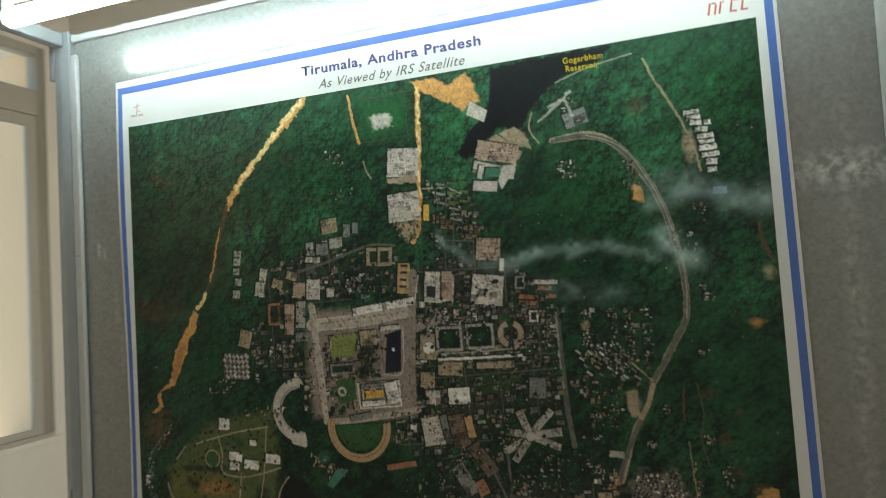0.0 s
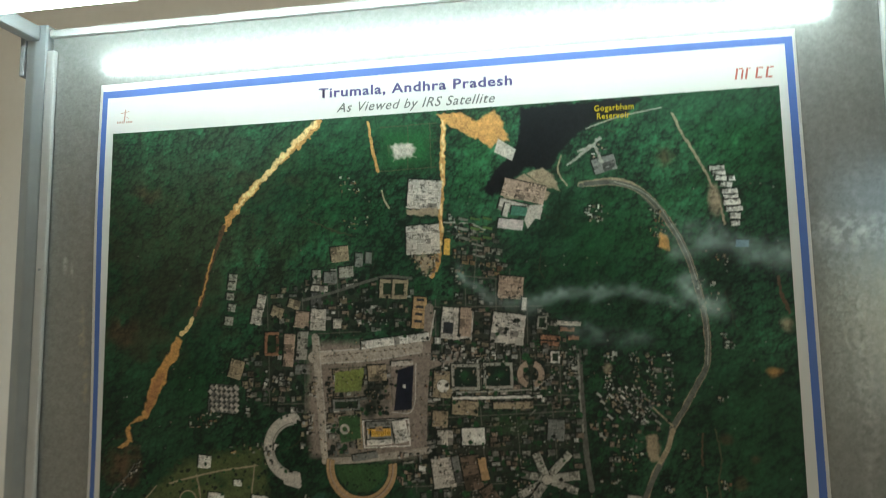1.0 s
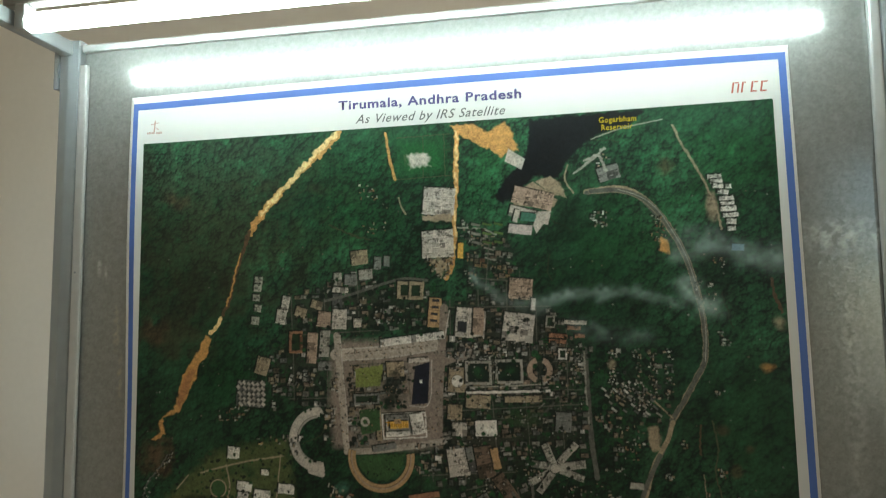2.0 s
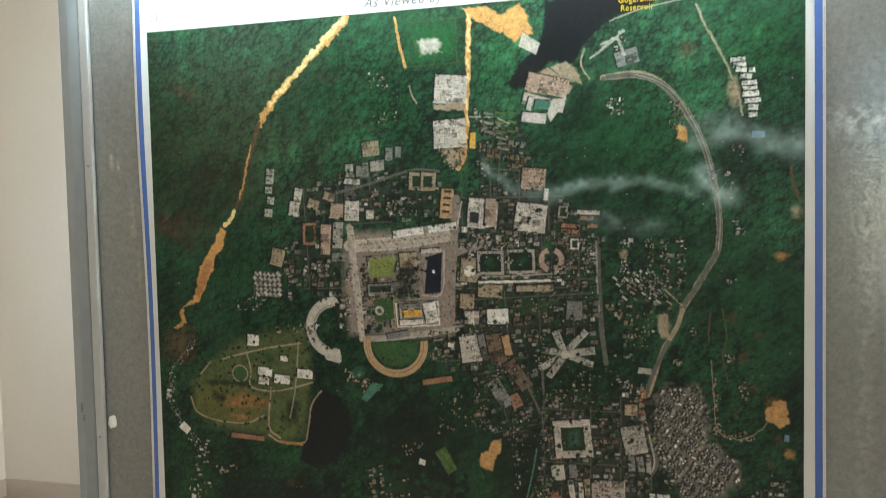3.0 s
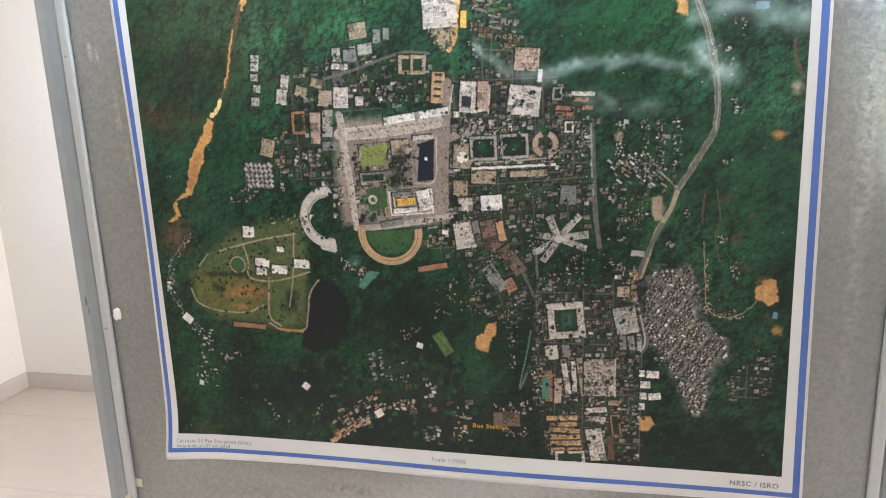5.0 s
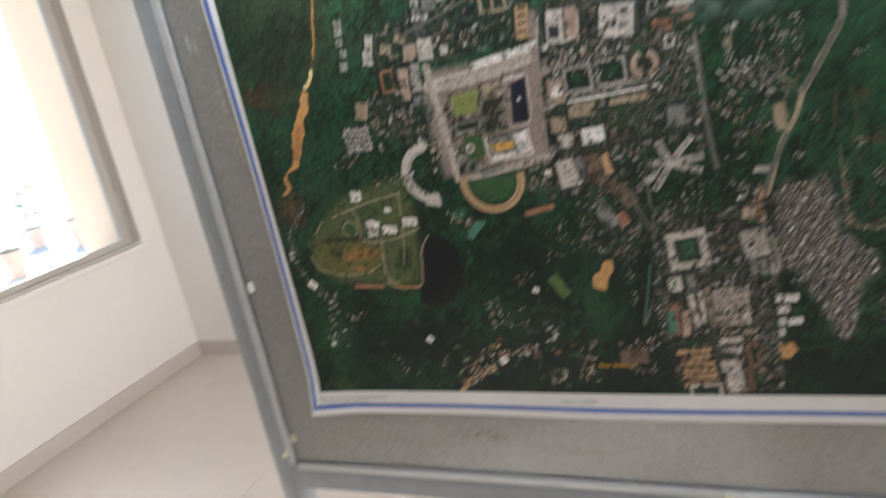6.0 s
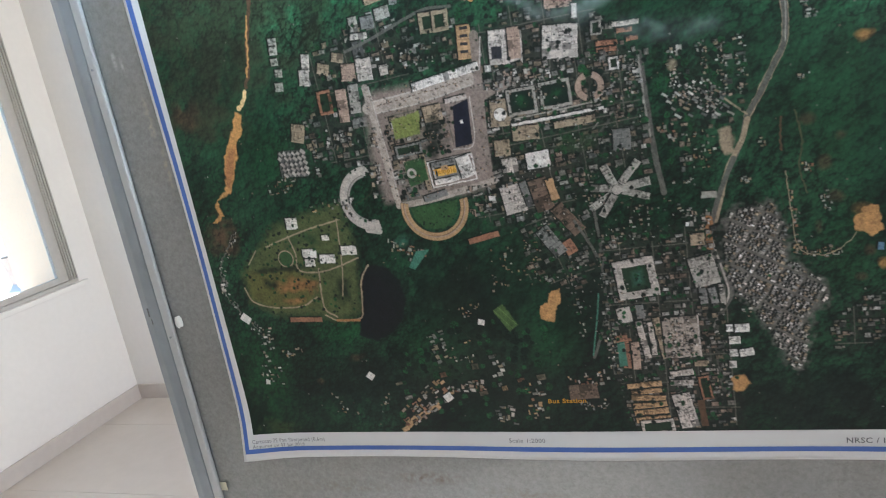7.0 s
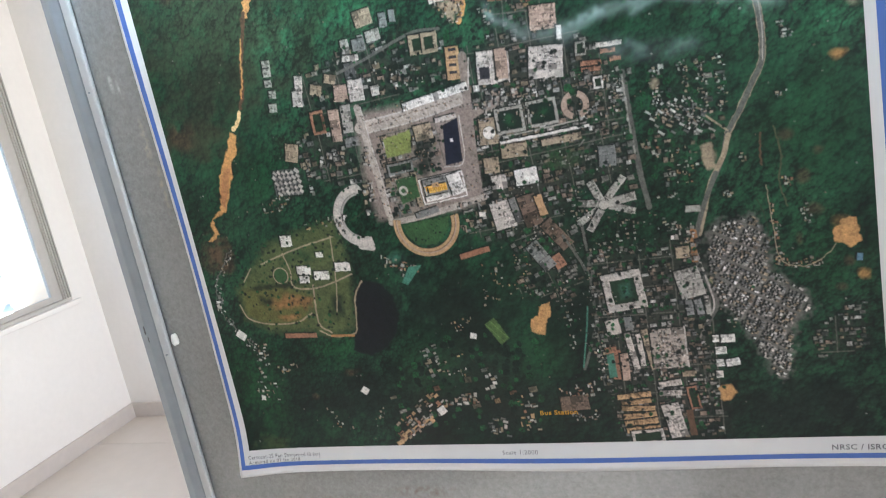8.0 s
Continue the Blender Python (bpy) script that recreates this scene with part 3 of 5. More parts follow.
MAUVE, TEALROOF, BLUEROOF, YELLOWROOF = sheet_colour(186, 170, 170), sheet_colour(66, 118, 100), sheet_colour(90, 120, 150), sheet_colour(214, 164, 50)
LAWN, PARK, GARDEN, GARDEN2, FIELD, SMOKE = sheet_colour(120, 128, 58), sheet_colour(54, 86, 46), sheet_colour(78, 88, 48), sheet_colour(92, 92, 42), sheet_colour(76, 98, 48), sheet_colour(176, 198, 198)
EARTH, PALES, MIXED = [TAN, CONCRETE, PINKROOF, BRICK, PALE, SANDROOF], [PALE, CONCRETE, WHITEROOF, TAN, GREYROOF], [PALE, CONCRETE, TAN, GREYROOF, WHITEROOF, PINKROOF]

# forest canopy: rounded crowns lit from one side, dark hollows, broad drifts, hill shade
def domes(size):
    """Height of packed round crowns about that many millimetres wide."""
    n = int(1000 / size) + 4
    du, dv, big = rng.random((n, n)), rng.random((n, n)), rng.uniform(0.55, 1.15, (n, n))
    i, j = (MU / size).astype(int) + 1, (MV / size).astype(int) + 1
    top = np.zeros(MU.shape)
    for a in (-1, 0, 1):
        for b in (-1, 0, 1):
            p, q = (i + a) % n, (j + b) % n
            far = ((MU / size + 1 - i - a - du[q, p]) ** 2 + (MV / size + 1 - j - b - dv[q, p]) ** 2) / big[q, p] ** 2
            top = np.maximum(top, np.sqrt(np.clip(1.15 - far, 0, None)) * big[q, p])
    return top


large, small = domes(6.5), domes(3.4)
rise = large * 0.62 + small * 0.38 + 0.25 * N3
lit = -np.gradient(rise, axis=0) - 0.8 * np.gradient(rise, axis=1)
lit = np.clip(lit / (2.0 * lit.std()), -1, 1)
ground_height = 9 * N40 + 4.5 * N15 + 1.6 * N6 + 22 * cells(75)
slope = np.gradient(ground_height, axis=1) + 0.8 * np.gradient(ground_height, axis=0)
ridge = np.clip(slope / (2.2 * slope.std()), -1, 1)
drift = 0.55 * N40 + 0.45 * N110
wild = np.clip(1.75 - 1.5 * cells(130), 0.6, 1.1)
crown = np.clip((rise - rise.mean()) / rise.std(), -2.2, 2.2)
tall = np.clip(0.44 + (0.13 * crown + 0.24 * lit + 0.14 * (N1 - 0.5) + 0.22 * (N2 - 0.5)) * wild + 0.20 * ridge + 0.30 * (N15 - 0.5), 0.02, 1.4)
INK[:] = sheet_colour(23, 60, 36)
for c in range(3):
    INK[..., c] *= 0.04 + 1.55 * tall ** 1.35 + 0.22 * (drift - 0.5)
    INK[..., c] += (0.010, 0.036, 0.016)[c] * np.clip(drift * 2.2 - 0.9, 0, 1) * tall
# southern woods printed darker; tube's falloff and haze also put into this ink gradient
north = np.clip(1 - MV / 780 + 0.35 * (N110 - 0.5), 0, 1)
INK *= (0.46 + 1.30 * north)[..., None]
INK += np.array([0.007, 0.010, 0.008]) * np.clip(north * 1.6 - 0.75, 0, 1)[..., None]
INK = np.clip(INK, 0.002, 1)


def near(u0, u1, v0, v1, pad):
    """The part of the sheet round a stretch of millimetres."""
    j0, j1 = np.clip([(v0 - pad - 26) / 775 * NV, (v1 + pad - 6) / 770 * NV], 0, NV).astype(int)
    i0, i1 = np.clip([(u0 - pad - 26) / 880 * NU, (u1 + pad - 4) / 870 * NU], 0, NU).astype(int)
    return slice(j0, max(j1, j0 + 1)), slice(i0, max(i1, i0 + 1))


def lay(w, mask, col, grain=0.16):
    """Lays an ink over a window of the sheet."""
    m = np.clip(mask, 0, 1)[..., None]
    g = 1 + grain * (N2[w] - 0.5) * 3 + grain * (N6[w] - 0.5) * 2 + grain * (N1[w] - 0.5) * 1.5
    INK[w] = INK[w] * (1 - m) + col * g[..., None] * m


def edge_distance(u, v, pts, closed):
    d = np.full(u.shape, 1e9)
    pairs = list(zip(pts, pts[1:] + pts[:1])) if closed else list(zip(pts, pts[1:]))
    inside = np.zeros(u.shape, bool)
    for (a, b), (c, e) in pairs:
        du, dv = c - a, e - b
        k = np.clip(((u - a) * du + (v - b) * dv) / max(du * du + dv * dv, 1e-6), 0, 1)
        d = np.minimum(d, np.hypot(u - a - k * du, v - b - k * dv))
        if closed and b != e:
            inside ^= ((b > v) != (e > v)) & (u < du * (v - b) / (e - b) + a)
    return np.where(inside, -d, d)


def poly(col, pts, soft=1.0, rag=0.0, a=1.0):
    us, vs = [p[0] for p in pts], [p[1] for p in pts]
    w = near(min(us), max(us), min(vs), max(vs), 4 + soft + rag)
    d = edge_distance(MU[w] + rag * WU[w], MV[w] + rag * WV[w], pts, True)
    lay(w, a * (0.5 - d / soft), col)


def bent(pts, steps=6):
    """A smooth line through a few points."""
    q = [np.array(p, float) for p in pts]
    q = [2 * q[0] - q[1]] + q + [2 * q[-1] - q[-2]]
    out = []
    for p0, p1, p2, p3 in zip(q, q[1:], q[2:], q[3:]):
        for k in range(steps):
            t = k / steps
            out.append(tuple(0.5 * (2 * p1 + (p2 - p0) * t + (2 * p0 - 5 * p1 + 4 * p2 - p3) * t * t + (3 * p1 - p0 - 3 * p2 + p3) * t ** 3)))
    return out + [tuple(q[-2])]


def road(col, pts, width, rag=0.3, soft=0.9):
    pts = bent(pts) if len(pts) > 2 else pts
    us, vs = [p[0] for p in pts], [p[1] for p in pts]
    w = near(min(us), max(us), min(vs), max(vs), width + rag + 3)
    d = edge_distance(MU[w] + rag * 1.3 * WU[w], MV[w] + rag * 1.3 * WV[w], pts, False)
    swell = 1 + 0.12 * rag * (N15[w] - 0.5)
    lay(w, 0.5 + (width / 2 * swell - d) / soft, col)


def rect_distance(u, v, cu, cv, wd, ht, ang):
    c, s = math.cos(radians(ang)), math.sin(radians(ang))
    p, q = (u - cu) * c + (v - cv) * s, -(u - cu) * s + (v - cv) * c
    return np.maximum(abs(p) - wd / 2, abs(q) - ht / 2), p, q


def box(col, cu, cv, wd, ht, ang=0, sh=1.0):
    """A roof seen from the air, with the shadow that it throws to the north-west on the picture."""
    r = math.hypot(wd, ht) / 2 + 4
    w = near(cu - r, cu + r, cv - r, cv + r, 0)
    if sh:
        d, _, _ = rect_distance(MU[w] + 1.7, MV[w] + 1.3, cu, cv, wd + 0.7, ht + 0.7, ang)
        lay(w, 0.95 * sh * (0.5 - d / 1.2), DARKLEAF * 0.4)
    d, _, _ = rect_distance(MU[w] + 0.8 * WU[w], MV[w] + 0.8 * WV[w], cu, cv, wd, ht, ang)
    lay(w, 0.5 - d / 0.9, col, 0.14)


def lot(col, cu, cv, wd, ht, ang=0, bits=6, hole=0):
    """A building of several wings with pale parapets, roof huts and shafts, or an inner court."""
    box(col * 0.72, cu, cv, wd, ht, ang)
    c, s = math.cos(radians(ang)), math.sin(radians(ang))

    def piece(tone, p, q, a, b, sh):
        box(col * tone, cu + p * c - q * s, cv + p * s + q * c, a, b, ang, sh=sh)

    if hole:
        t = min(wd, ht) * 0.19
        wings = [(0, -ht / 2 + t / 2, wd, t), (0, ht / 2 - t / 2, wd, t), (-wd / 2 + t / 2, 0, t, ht - 2 * t), (wd / 2 - t / 2, 0, t, ht - 2 * t)]
        box(DARKLEAF * 0.8 + PARK * 0.25, cu, cv, wd - 2 * t, ht - 2 * t, ang, sh=0)
    else:
        wings, todo = [], [(0.0, 0.0, wd, ht)]
        while todo:
            p, q, a, b = todo.pop()
            if max(a, b) < rng.uniform(8, 19) or min(a, b) < 2.6:
                wings.append((p, q, a, b))
                continue
            k = rng.uniform(0.28, 0.72)
            if a > b:
                todo += [(p - a * (1 - k) / 2, q, a * k, b), (p + a * k / 2, q, a * (1 - k), b)]
            else:
                todo += [(p, q - b * (1 - k) / 2, a, b * k), (p, q + b * k / 2, a, b * (1 - k))]
    for p, q, a, b in wings:
        tone = rng.uniform(0.84, 1.14) if rng.random() > 0.09 else 0.42
        piece(tone, p, q, a - rng.uniform(0.0, 0.6), b - rng.uniform(0.0, 0.6), 0.35)
        if min(a, b) > 3.2 and tone > 0.5:
            piece(1.28, p + 0.1, q + b / 2 - 0.6, a - 1.2, 0.7, 0)
            piece(1.22, p + a / 2 - 0.6, q, 0.7, b - 1.2, 0)
            piece(0.62, p, q - b / 2 + 0.5, a - 0.8, 0.6, 0)
    for _ in range(int(bits * 1.5)):
        p, q, a, b = wings[rng.integers(len(wings))]
        x, y = p + rng.uniform(-0.4, 0.4) * a, q + rng.uniform(-0.4, 0.4) * b
        bw, bh = rng.uniform(0.7, 1.7), rng.uniform(0.7, 1.7)
        if rng.random() < 0.5:
            bw *= rng.uniform(1.5, 3.2)
        else:
            bh *= rng.uniform(1.0, 2.4)
        piece(1.30 if rng.random() < 0.6 else 0.42, x, y, min(bw, a * 0.7), min(bh, b * 0.7), 0.5)


def court(col, cu, cv, wd, ht, ang, t):
    """Narrow lodging wings round a planted yard."""
    box(col, cu, cv, wd, ht, ang)
    box(DARKLEAF * 1.2, cu, cv, wd - 2 * t, ht - 2 * t, ang, sh=0)
    glade(LEAF, cu, cv, wd * 0.30, ht * 0.30, a=0.6)
    c, s = math.cos(radians(ang)), math.sin(radians(ang))
    for k in range(int((wd + ht) / 3)):
        p, q = (rng.uniform(-0.5, 0.5) * wd, (ht - t) / 2 * rng.choice((-1, 1))) if rng.random() < wd / (wd + ht) else ((wd - t) / 2 * rng.choice((-1, 1)), rng.uniform(-0.5, 0.5) * ht)
        box(col * rng.choice((0.45, 1.3)), cu + p * c - q * s, cv + p * s + q * c, rng.uniform(0.8, 2.2), rng.uniform(0.8, 1.6), ang, sh=0)


def quarter(pts, ang, cell, fill, pal=None, dim=1.0, ground=0.3, earth=None):
    """Built-up ground: plots along lanes, each with a house of a few roofs, trees on the empty ones."""
    pal = pal or MIXED
    poly(sheet_colour(48, 50, 42) if earth is None else earth, pts, soft=12, rag=12, a=ground)
    us, vs = [p[0] for p in pts], [p[1] for p in pts]
    cu, cv = (min(us) + max(us)) / 2, (min(vs) + max(vs)) / 2
    n = int(math.hypot(max(us) - min(us), max(vs) - min(vs)) / cell / 2) + 1
    c, s = math.cos(radians(ang)), math.sin(radians(ang))
    grid = [(i, j) for i in range(-n, n + 1) for j in range(-n, n + 1)]
    a = np.array([(i + (0.35 if j % 5 > 2 else 0)) * cell for i, j in grid]) + rng.normal(0, cell * 0.12, len(grid))
    b = np.array([j * cell * 0.8 for i, j in grid]) + rng.normal(0, cell * 0.10, len(grid))
    U, V = cu + a * c - b * s, cv + a * s + b * c
    inside = edge_distance(U, V, pts, True) < 0
    for k in range(-n, n + 1):
        for along in range(-n * 3, n * 3, 3):
            if fill > 0.3 and (k % 6 == 5 or k % 7 == 6):
                x0, y0, x1, y1 = (k * cell, along * cell * 0.33, k * cell, (along + 3) * cell * 0.33) if k % 6 == 5 else (along * cell * 0.33, k * cell * 0.8, (along + 3) * cell * 0.33, k * cell * 0.8)
                e = [(cu + x * c - y * s, cv + x * s + y * c) for x, y in ((x0, y0), (x1, y1))]
                if max(edge_distance(np.array([q[0]]), np.array([q[1]]), pts, True)[0] for q in e) < 0:
                    road(sheet_colour(92, 88, 80), e, 1.1, soft=1.2)
    for (i, j), u, v, ok in zip(grid, U, V, inside):
        if not ok or i % 6 == 5 or j % 7 == 6:
            continue
        if rng.random() > fill * (0.85 if fill < 0.9 else 1):
            if rng.random() < 0.6:
                r = rng.uniform(0.25, 0.6) * cell
                w = near(u - r, u + r, v - r, v + r, 3)
                d = np.hypot(MU[w] - u + 2 * WU[w], MV[w] - v + 2 * WV[w]) - r
                lay(w, 0.9 * (0.5 - d / 1.2), (DARKLEAF if rng.random() < 0.6 else LEAF * 0.6) * rng.uniform(0.6, 1.1), 0.4)
            continue
        k = pal[rng.integers(len(pal))] * rng.uniform(0.4, 1.05) * dim
        wd, ht = cell * rng.uniform(0.5, 1.35), cell * 0.8 * rng.uniform(0.45, 1.15)
        box(k * 0.8, u, v, wd, ht, ang + rng.normal(0, 2.5), sh=0.85)
        for _ in range(2):
            x, y = rng.uniform(-0.3, 0.3) * wd, rng.uniform(-0.3, 0.3) * ht
            box(k * (1.3 if rng.random() < 0.6 else 0.45), u + x * c - y * s, v + x * s + y * c, wd * rng.uniform(0.2, 0.5), ht * rng.uniform(0.2, 0.55), ang, sh=0.25)


def town(pts, n, small, large, ang, pal=None, dim=1.0):
    """Many little roofs inside an outline, roughly in rows."""
    pal = pal or MIXED
    us, vs = np.array([p[0] for p in pts], float), np.array([p[1] for p in pts], float)
    done = 0
    for _ in range(n * 6):
        if done >= n:
            break
        u, v = rng.uniform(us.min(), us.max()), rng.uniform(vs.min(), vs.max())
        if edge_distance(np.array([u]), np.array([v]), pts, True)[0] > 0:
            continue
        done += 1
        k = pal[rng.integers(len(pal))] * rng.uniform(0.45, 1.1) * dim
        thin = rng.choice((0.35, 0.5, 0.65))
        box(k, u, v, rng.uniform(small, large) * 0.8, rng.uniform(small, large) * thin, ang + rng.normal(0, 5) + (90 if rng.random() < 0.4 else 0), sh=0.8)


def ring(col, cu, cv, r0, r1, a0, a1):
    """A curved building or round court."""
    w = near(cu - r1, cu + r1, cv - r1, cv + r1, 5)
    u, v = MU[w] - cu, MV[w] - cv
    r = np.hypot(u, v)
    ang = (np.degrees(np.arctan2(v, u)) - a0) % 360
    m = np.clip(0.5 + (np.minimum(r - r0, r1 - r) if r0 > 0 else r1 - r) / 0.8, 0, 1) * (ang <= (a1 - a0 if a1 - a0 < 360 else 360))
    sh = np.roll(m, (-1, -1), (0, 1))
    lay(w, 0.6 * sh, DARKLEAF)
    lay(w, m, col, 0.12)
    if r1 - r0 > 6 and r0 > 0:
        lay(w, m * 0.35 * ((ang * (r0 + r1) / 2 / 57.3 % 4) < 0.8), col * 0.6)


def glade(col, cu, cv, ru, rv, a=0.6):
    """A soft, ragged patch of another tone."""
    w = near(cu - ru, cu + ru, cv - rv, cv + rv, 8)
    r = np.hypot((MU[w] - cu) / ru, (MV[w] - cv) / rv) + 0.9 * (N15[w] - 0.5) + 0.5 * (N6[w] - 0.5)
    m = np.clip(1.35 - 1.25 * r, 0, 1)[..., None] * a
    INK[w] = INK[w] * (1 - m) + col * (0.35 + 1.15 * tall[w])[..., None] * m


def smoke(pts, width, a):
    """A thin plume with torn edges."""
    pts = bent(pts)
    us, vs = [p[0] for p in pts], [p[1] for p in pts]
    w = near(min(us), max(us), min(vs), max(vs), width * 1.5)
    d = edge_distance(MU[w] + 14 * (N15[w] - 0.5) + 12 * (N40[w] - 0.5), MV[w] + 14 * (N40[w] - 0.5) + 6 * (N6[w] - 0.5), pts, False)
    m = (np.exp(-(d / (width * 0.34)) ** 2) * (0.05 + 1.1 * N15[w] + 0.5 * N40[w]) * (0.7 + 0.6 * N6[w]) * a * 0.95)[..., None]
    INK[w] = INK[w] * (1 - m) + SMOKE * m


def trees(pts, n, small=1.0, large=3.0):
    """Dark crowns between the houses."""
    us, vs = np.array([p[0] for p in pts], float), np.array([p[1] for p in pts], float)
    for _ in range(n):
        u, v = rng.uniform(us.min(), us.max()), rng.uniform(vs.min(), vs.max())
        if edge_distance(np.array([u]), np.array([v]), pts, True)[0] > 0:
            continue
        r = rng.uniform(small, large)
        w = near(u - r, u + r, v - r, v + r, 3)
        d = np.hypot(MU[w] - u + 2 * WU[w], MV[w] - v + 2 * WV[w]) - r
        lay(w, 0.9 * (0.5 - d / 1.2), (DARKLEAF if rng.random() < 0.6 else LEAF * 0.6) * rng.uniform(0.5, 1.1), 0.4)


# faint footpaths and gullies under the trees
for _ in range(46):
    u, v, turn = rng.uniform(30, 870), rng.uniform(30, 770), rng.uniform(0, 6.28)
    trail = []
    for _ in range(5):
        trail.append((u, v))
        turn += rng.normal(0, 0.5)
        u, v = u + rng.uniform(6, 16) * math.cos(turn), v + rng.uniform(6, 16) * math.sin(turn)
    road((OLIVE if rng.random() < 0.6 else DARKLEAF) * rng.uniform(0.5, 0.9), trail, rng.uniform(0.5, 1.3), rag=1.5, soft=1.8)

# loose houses and clearings among the trees
for _ in range(260):
    box(MIXED[rng.integers(6)] * rng.uniform(0.25, 0.6), rng.uniform(30, 880), rng.uniform(120, 780), rng.uniform(1, 2.4), rng.uniform(1, 2.2), rng.uniform(0, 90), sh=0.4)
# regional tints of the forest
glade(OLIVE, 139, 169, 192.0, 160.0, a=0.5)
# greyish patch, upper left: haze of the tube's reflection painted into the ink
glade(GREYGREEN, 157, 64, 180.0, 63.0, a=0.35)
glade(LEAF, 344, 121, 108.0, 99.0, a=0.3)
glade(LEAF, 847, 87, 66.0, 66.0, a=0.55)
glade(LEAF, 698, 186, 91.9, 77.8, a=0.45)
glade(LEAF, 526, 84, 35.0, 56.0, a=0.5)
glade(OLIVE, 73, 309, 54.0, 36.0, a=0.6)
glade(SOIL, 41, 301, 25.0, 22.0, a=0.6)
glade(LEAF, 161, 367, 48.0, 48.0, a=0.3)
glade(LEAF, 839, 399, 54.0, 96.0, a=0.25)
glade(DARKLEAF, 390, 267, 56.0, 48.0, a=0.7)
glade(DARKLEAF, 629, 152, 30.0, 42.0, a=0.6)
glade(DARKLEAF, 816, 235, 24.0, 36.0, a=0.5)
glade(DARKLEAF, 390, 588, 112.0, 76.0, a=0.85)
glade(DARKLEAF, 817, 742, 113.1, 60.1, a=0.9)
glade(LEAF, 66, 680, 50.2, 90.4, a=0.5)
glade(DARKLEAF, 241, 717, 135.0, 72.0, a=0.85)
glade(LEAF, 213, 628, 54.0, 27.0, a=0.4)
glade(DARKLEAF, 466, 731, 136.0, 48.0, a=0.75)
glade(DARKLEAF, 419, 664, 80.6, 48.4, a=0.5)
glade(LEAF, 493, 660, 48.0, 48.0, a=0.3)
glade(DARKLEAF, 572, 599, 72.0, 64.0, a=0.75)
glade(DARKLEAF, 740, 586, 140.0, 84.0, a=0.3)
glade(LEAF, 351, 667, 54.3, 54.3, a=0.3)
glade(LEAF, 841, 553, 42.0, 63.0, a=0.25)
glade(SOIL, 48, 474, 25.0, 30.0, a=0.7)
# reservoir and ponds
poly(WATER, [(586, 20), (622, 18), (672, 16), (735, 15), (714, 35), (686, 40), (658, 54), (636, 75), (621, 100), (592, 95), (574, 112), (548, 131), (539, 122), (552, 96), (574, 79), (582, 57)], soft=3, rag=3)
poly(WATER, [(257, 545), (276, 534), (297, 540), (312, 560), (316, 586), (308, 612), (289, 634), (261, 646), (235, 636), (242, 610), (250, 583)], soft=2.5, rag=2)
poly(WATER, [(125, 470), (141, 467), (141, 482), (125, 487)], soft=2, rag=1)
# eastern ring road, lanes and paths
road(TAN, [(657, 120), (682, 117), (706, 118), (726, 129), (743, 147), (760, 171)], 7.0, rag=1.2)
road(ROADGREY, [(657, 121), (681, 119), (706, 121), (726, 132), (743, 152), (758, 171)], 4.9)
road(TAN, [(663, 119), (697, 119), (723, 128), (743, 146), (760, 172), (774, 200), (784, 231), (792, 268), (796, 303), (794, 337), (783, 358), (768, 386), (754, 408)], 7.1, rag=0.8)
road(ROADGREY, [(663, 119), (697, 119), (723, 128), (743, 146), (760, 172), (774, 200), (784, 231), (792, 268), (796, 303), (794, 337), (783, 358), (768, 386), (754, 408), (747, 433), (731, 465)], 5.7)
road(CONCRETE, [(697, 118), (725, 129), (745, 146), (761, 172), (775, 200), (785, 231), (794, 268), (797, 303), (795, 337)], 1.0)
road(TAN, [(754, 411), (747, 433), (731, 462), (721, 495), (713, 521)], 5.6, rag=0.6)
road(ROADGREY, [(737, 452), (724, 481), (714, 507), (707, 533), (708, 556), (718, 587), (724, 610), (713, 630), (704, 651), (703, 691), (707, 733)], 5.4)
road(PALE, [(707, 541), (715, 575), (721, 610), (710, 632), (701, 651)], 2.1)
road(DIRT, [(706, 518), (705, 552)], 7.0, rag=2)
road(LEAFY, [(719, 579), (749, 621), (778, 663), (793, 686)], 3.5, rag=1)
road(TAN, [(719, 579), (749, 621), (778, 663)], 1.7, rag=1)
road(ROADGREY, [(580, 496), (584, 559), (589, 591), (580, 623), (568, 657), (557, 684)], 3.5, rag=0.5)
road(TEALROOF, [(572, 599), (568, 624), (561, 657), (556, 681)], 2.0)
road(ROADGREY, [(690, 619), (691, 692)], 9.8)
road(ROADGREY, [(581, 543), (580, 707)], 3.5)
road(ROADGREY, [(650, 322), (652, 373), (655, 431), (661, 482)], 6.3, rag=0.6)
road(CONCRETE, [(649, 322), (650, 373), (653, 416)], 1.8, rag=1)
road(SOIL, [(787, 414), (785, 435), (785, 450)], 2.1, rag=1)
road(TAN, [(733, 386), (754, 406)], 2.1)
road(ROADGREY, [(615, 384), (586, 414), (560, 429)], 3.5, rag=0.8)
road(CONCRETE, [(597, 391), (564, 425)], 1.8)
road(TAN, [(641, 120), (634, 111), (630, 97), (635, 83)], 2.1, rag=1)
road(TAN, [(767, 38), (778, 65), (794, 94), (804, 116), (815, 145), (821, 173)], 2.8, rag=1.2)
glade(TAN, 810, 144, 6.4, 21.2, a=0.8)
road(CONCRETE, [(665, 51), (693, 41), (721, 35), (741, 32), (755, 30)], 1.4, rag=1)
road(CONCRETE, [(643, 94), (664, 79), (682, 63)], 3.5, rag=1.5)
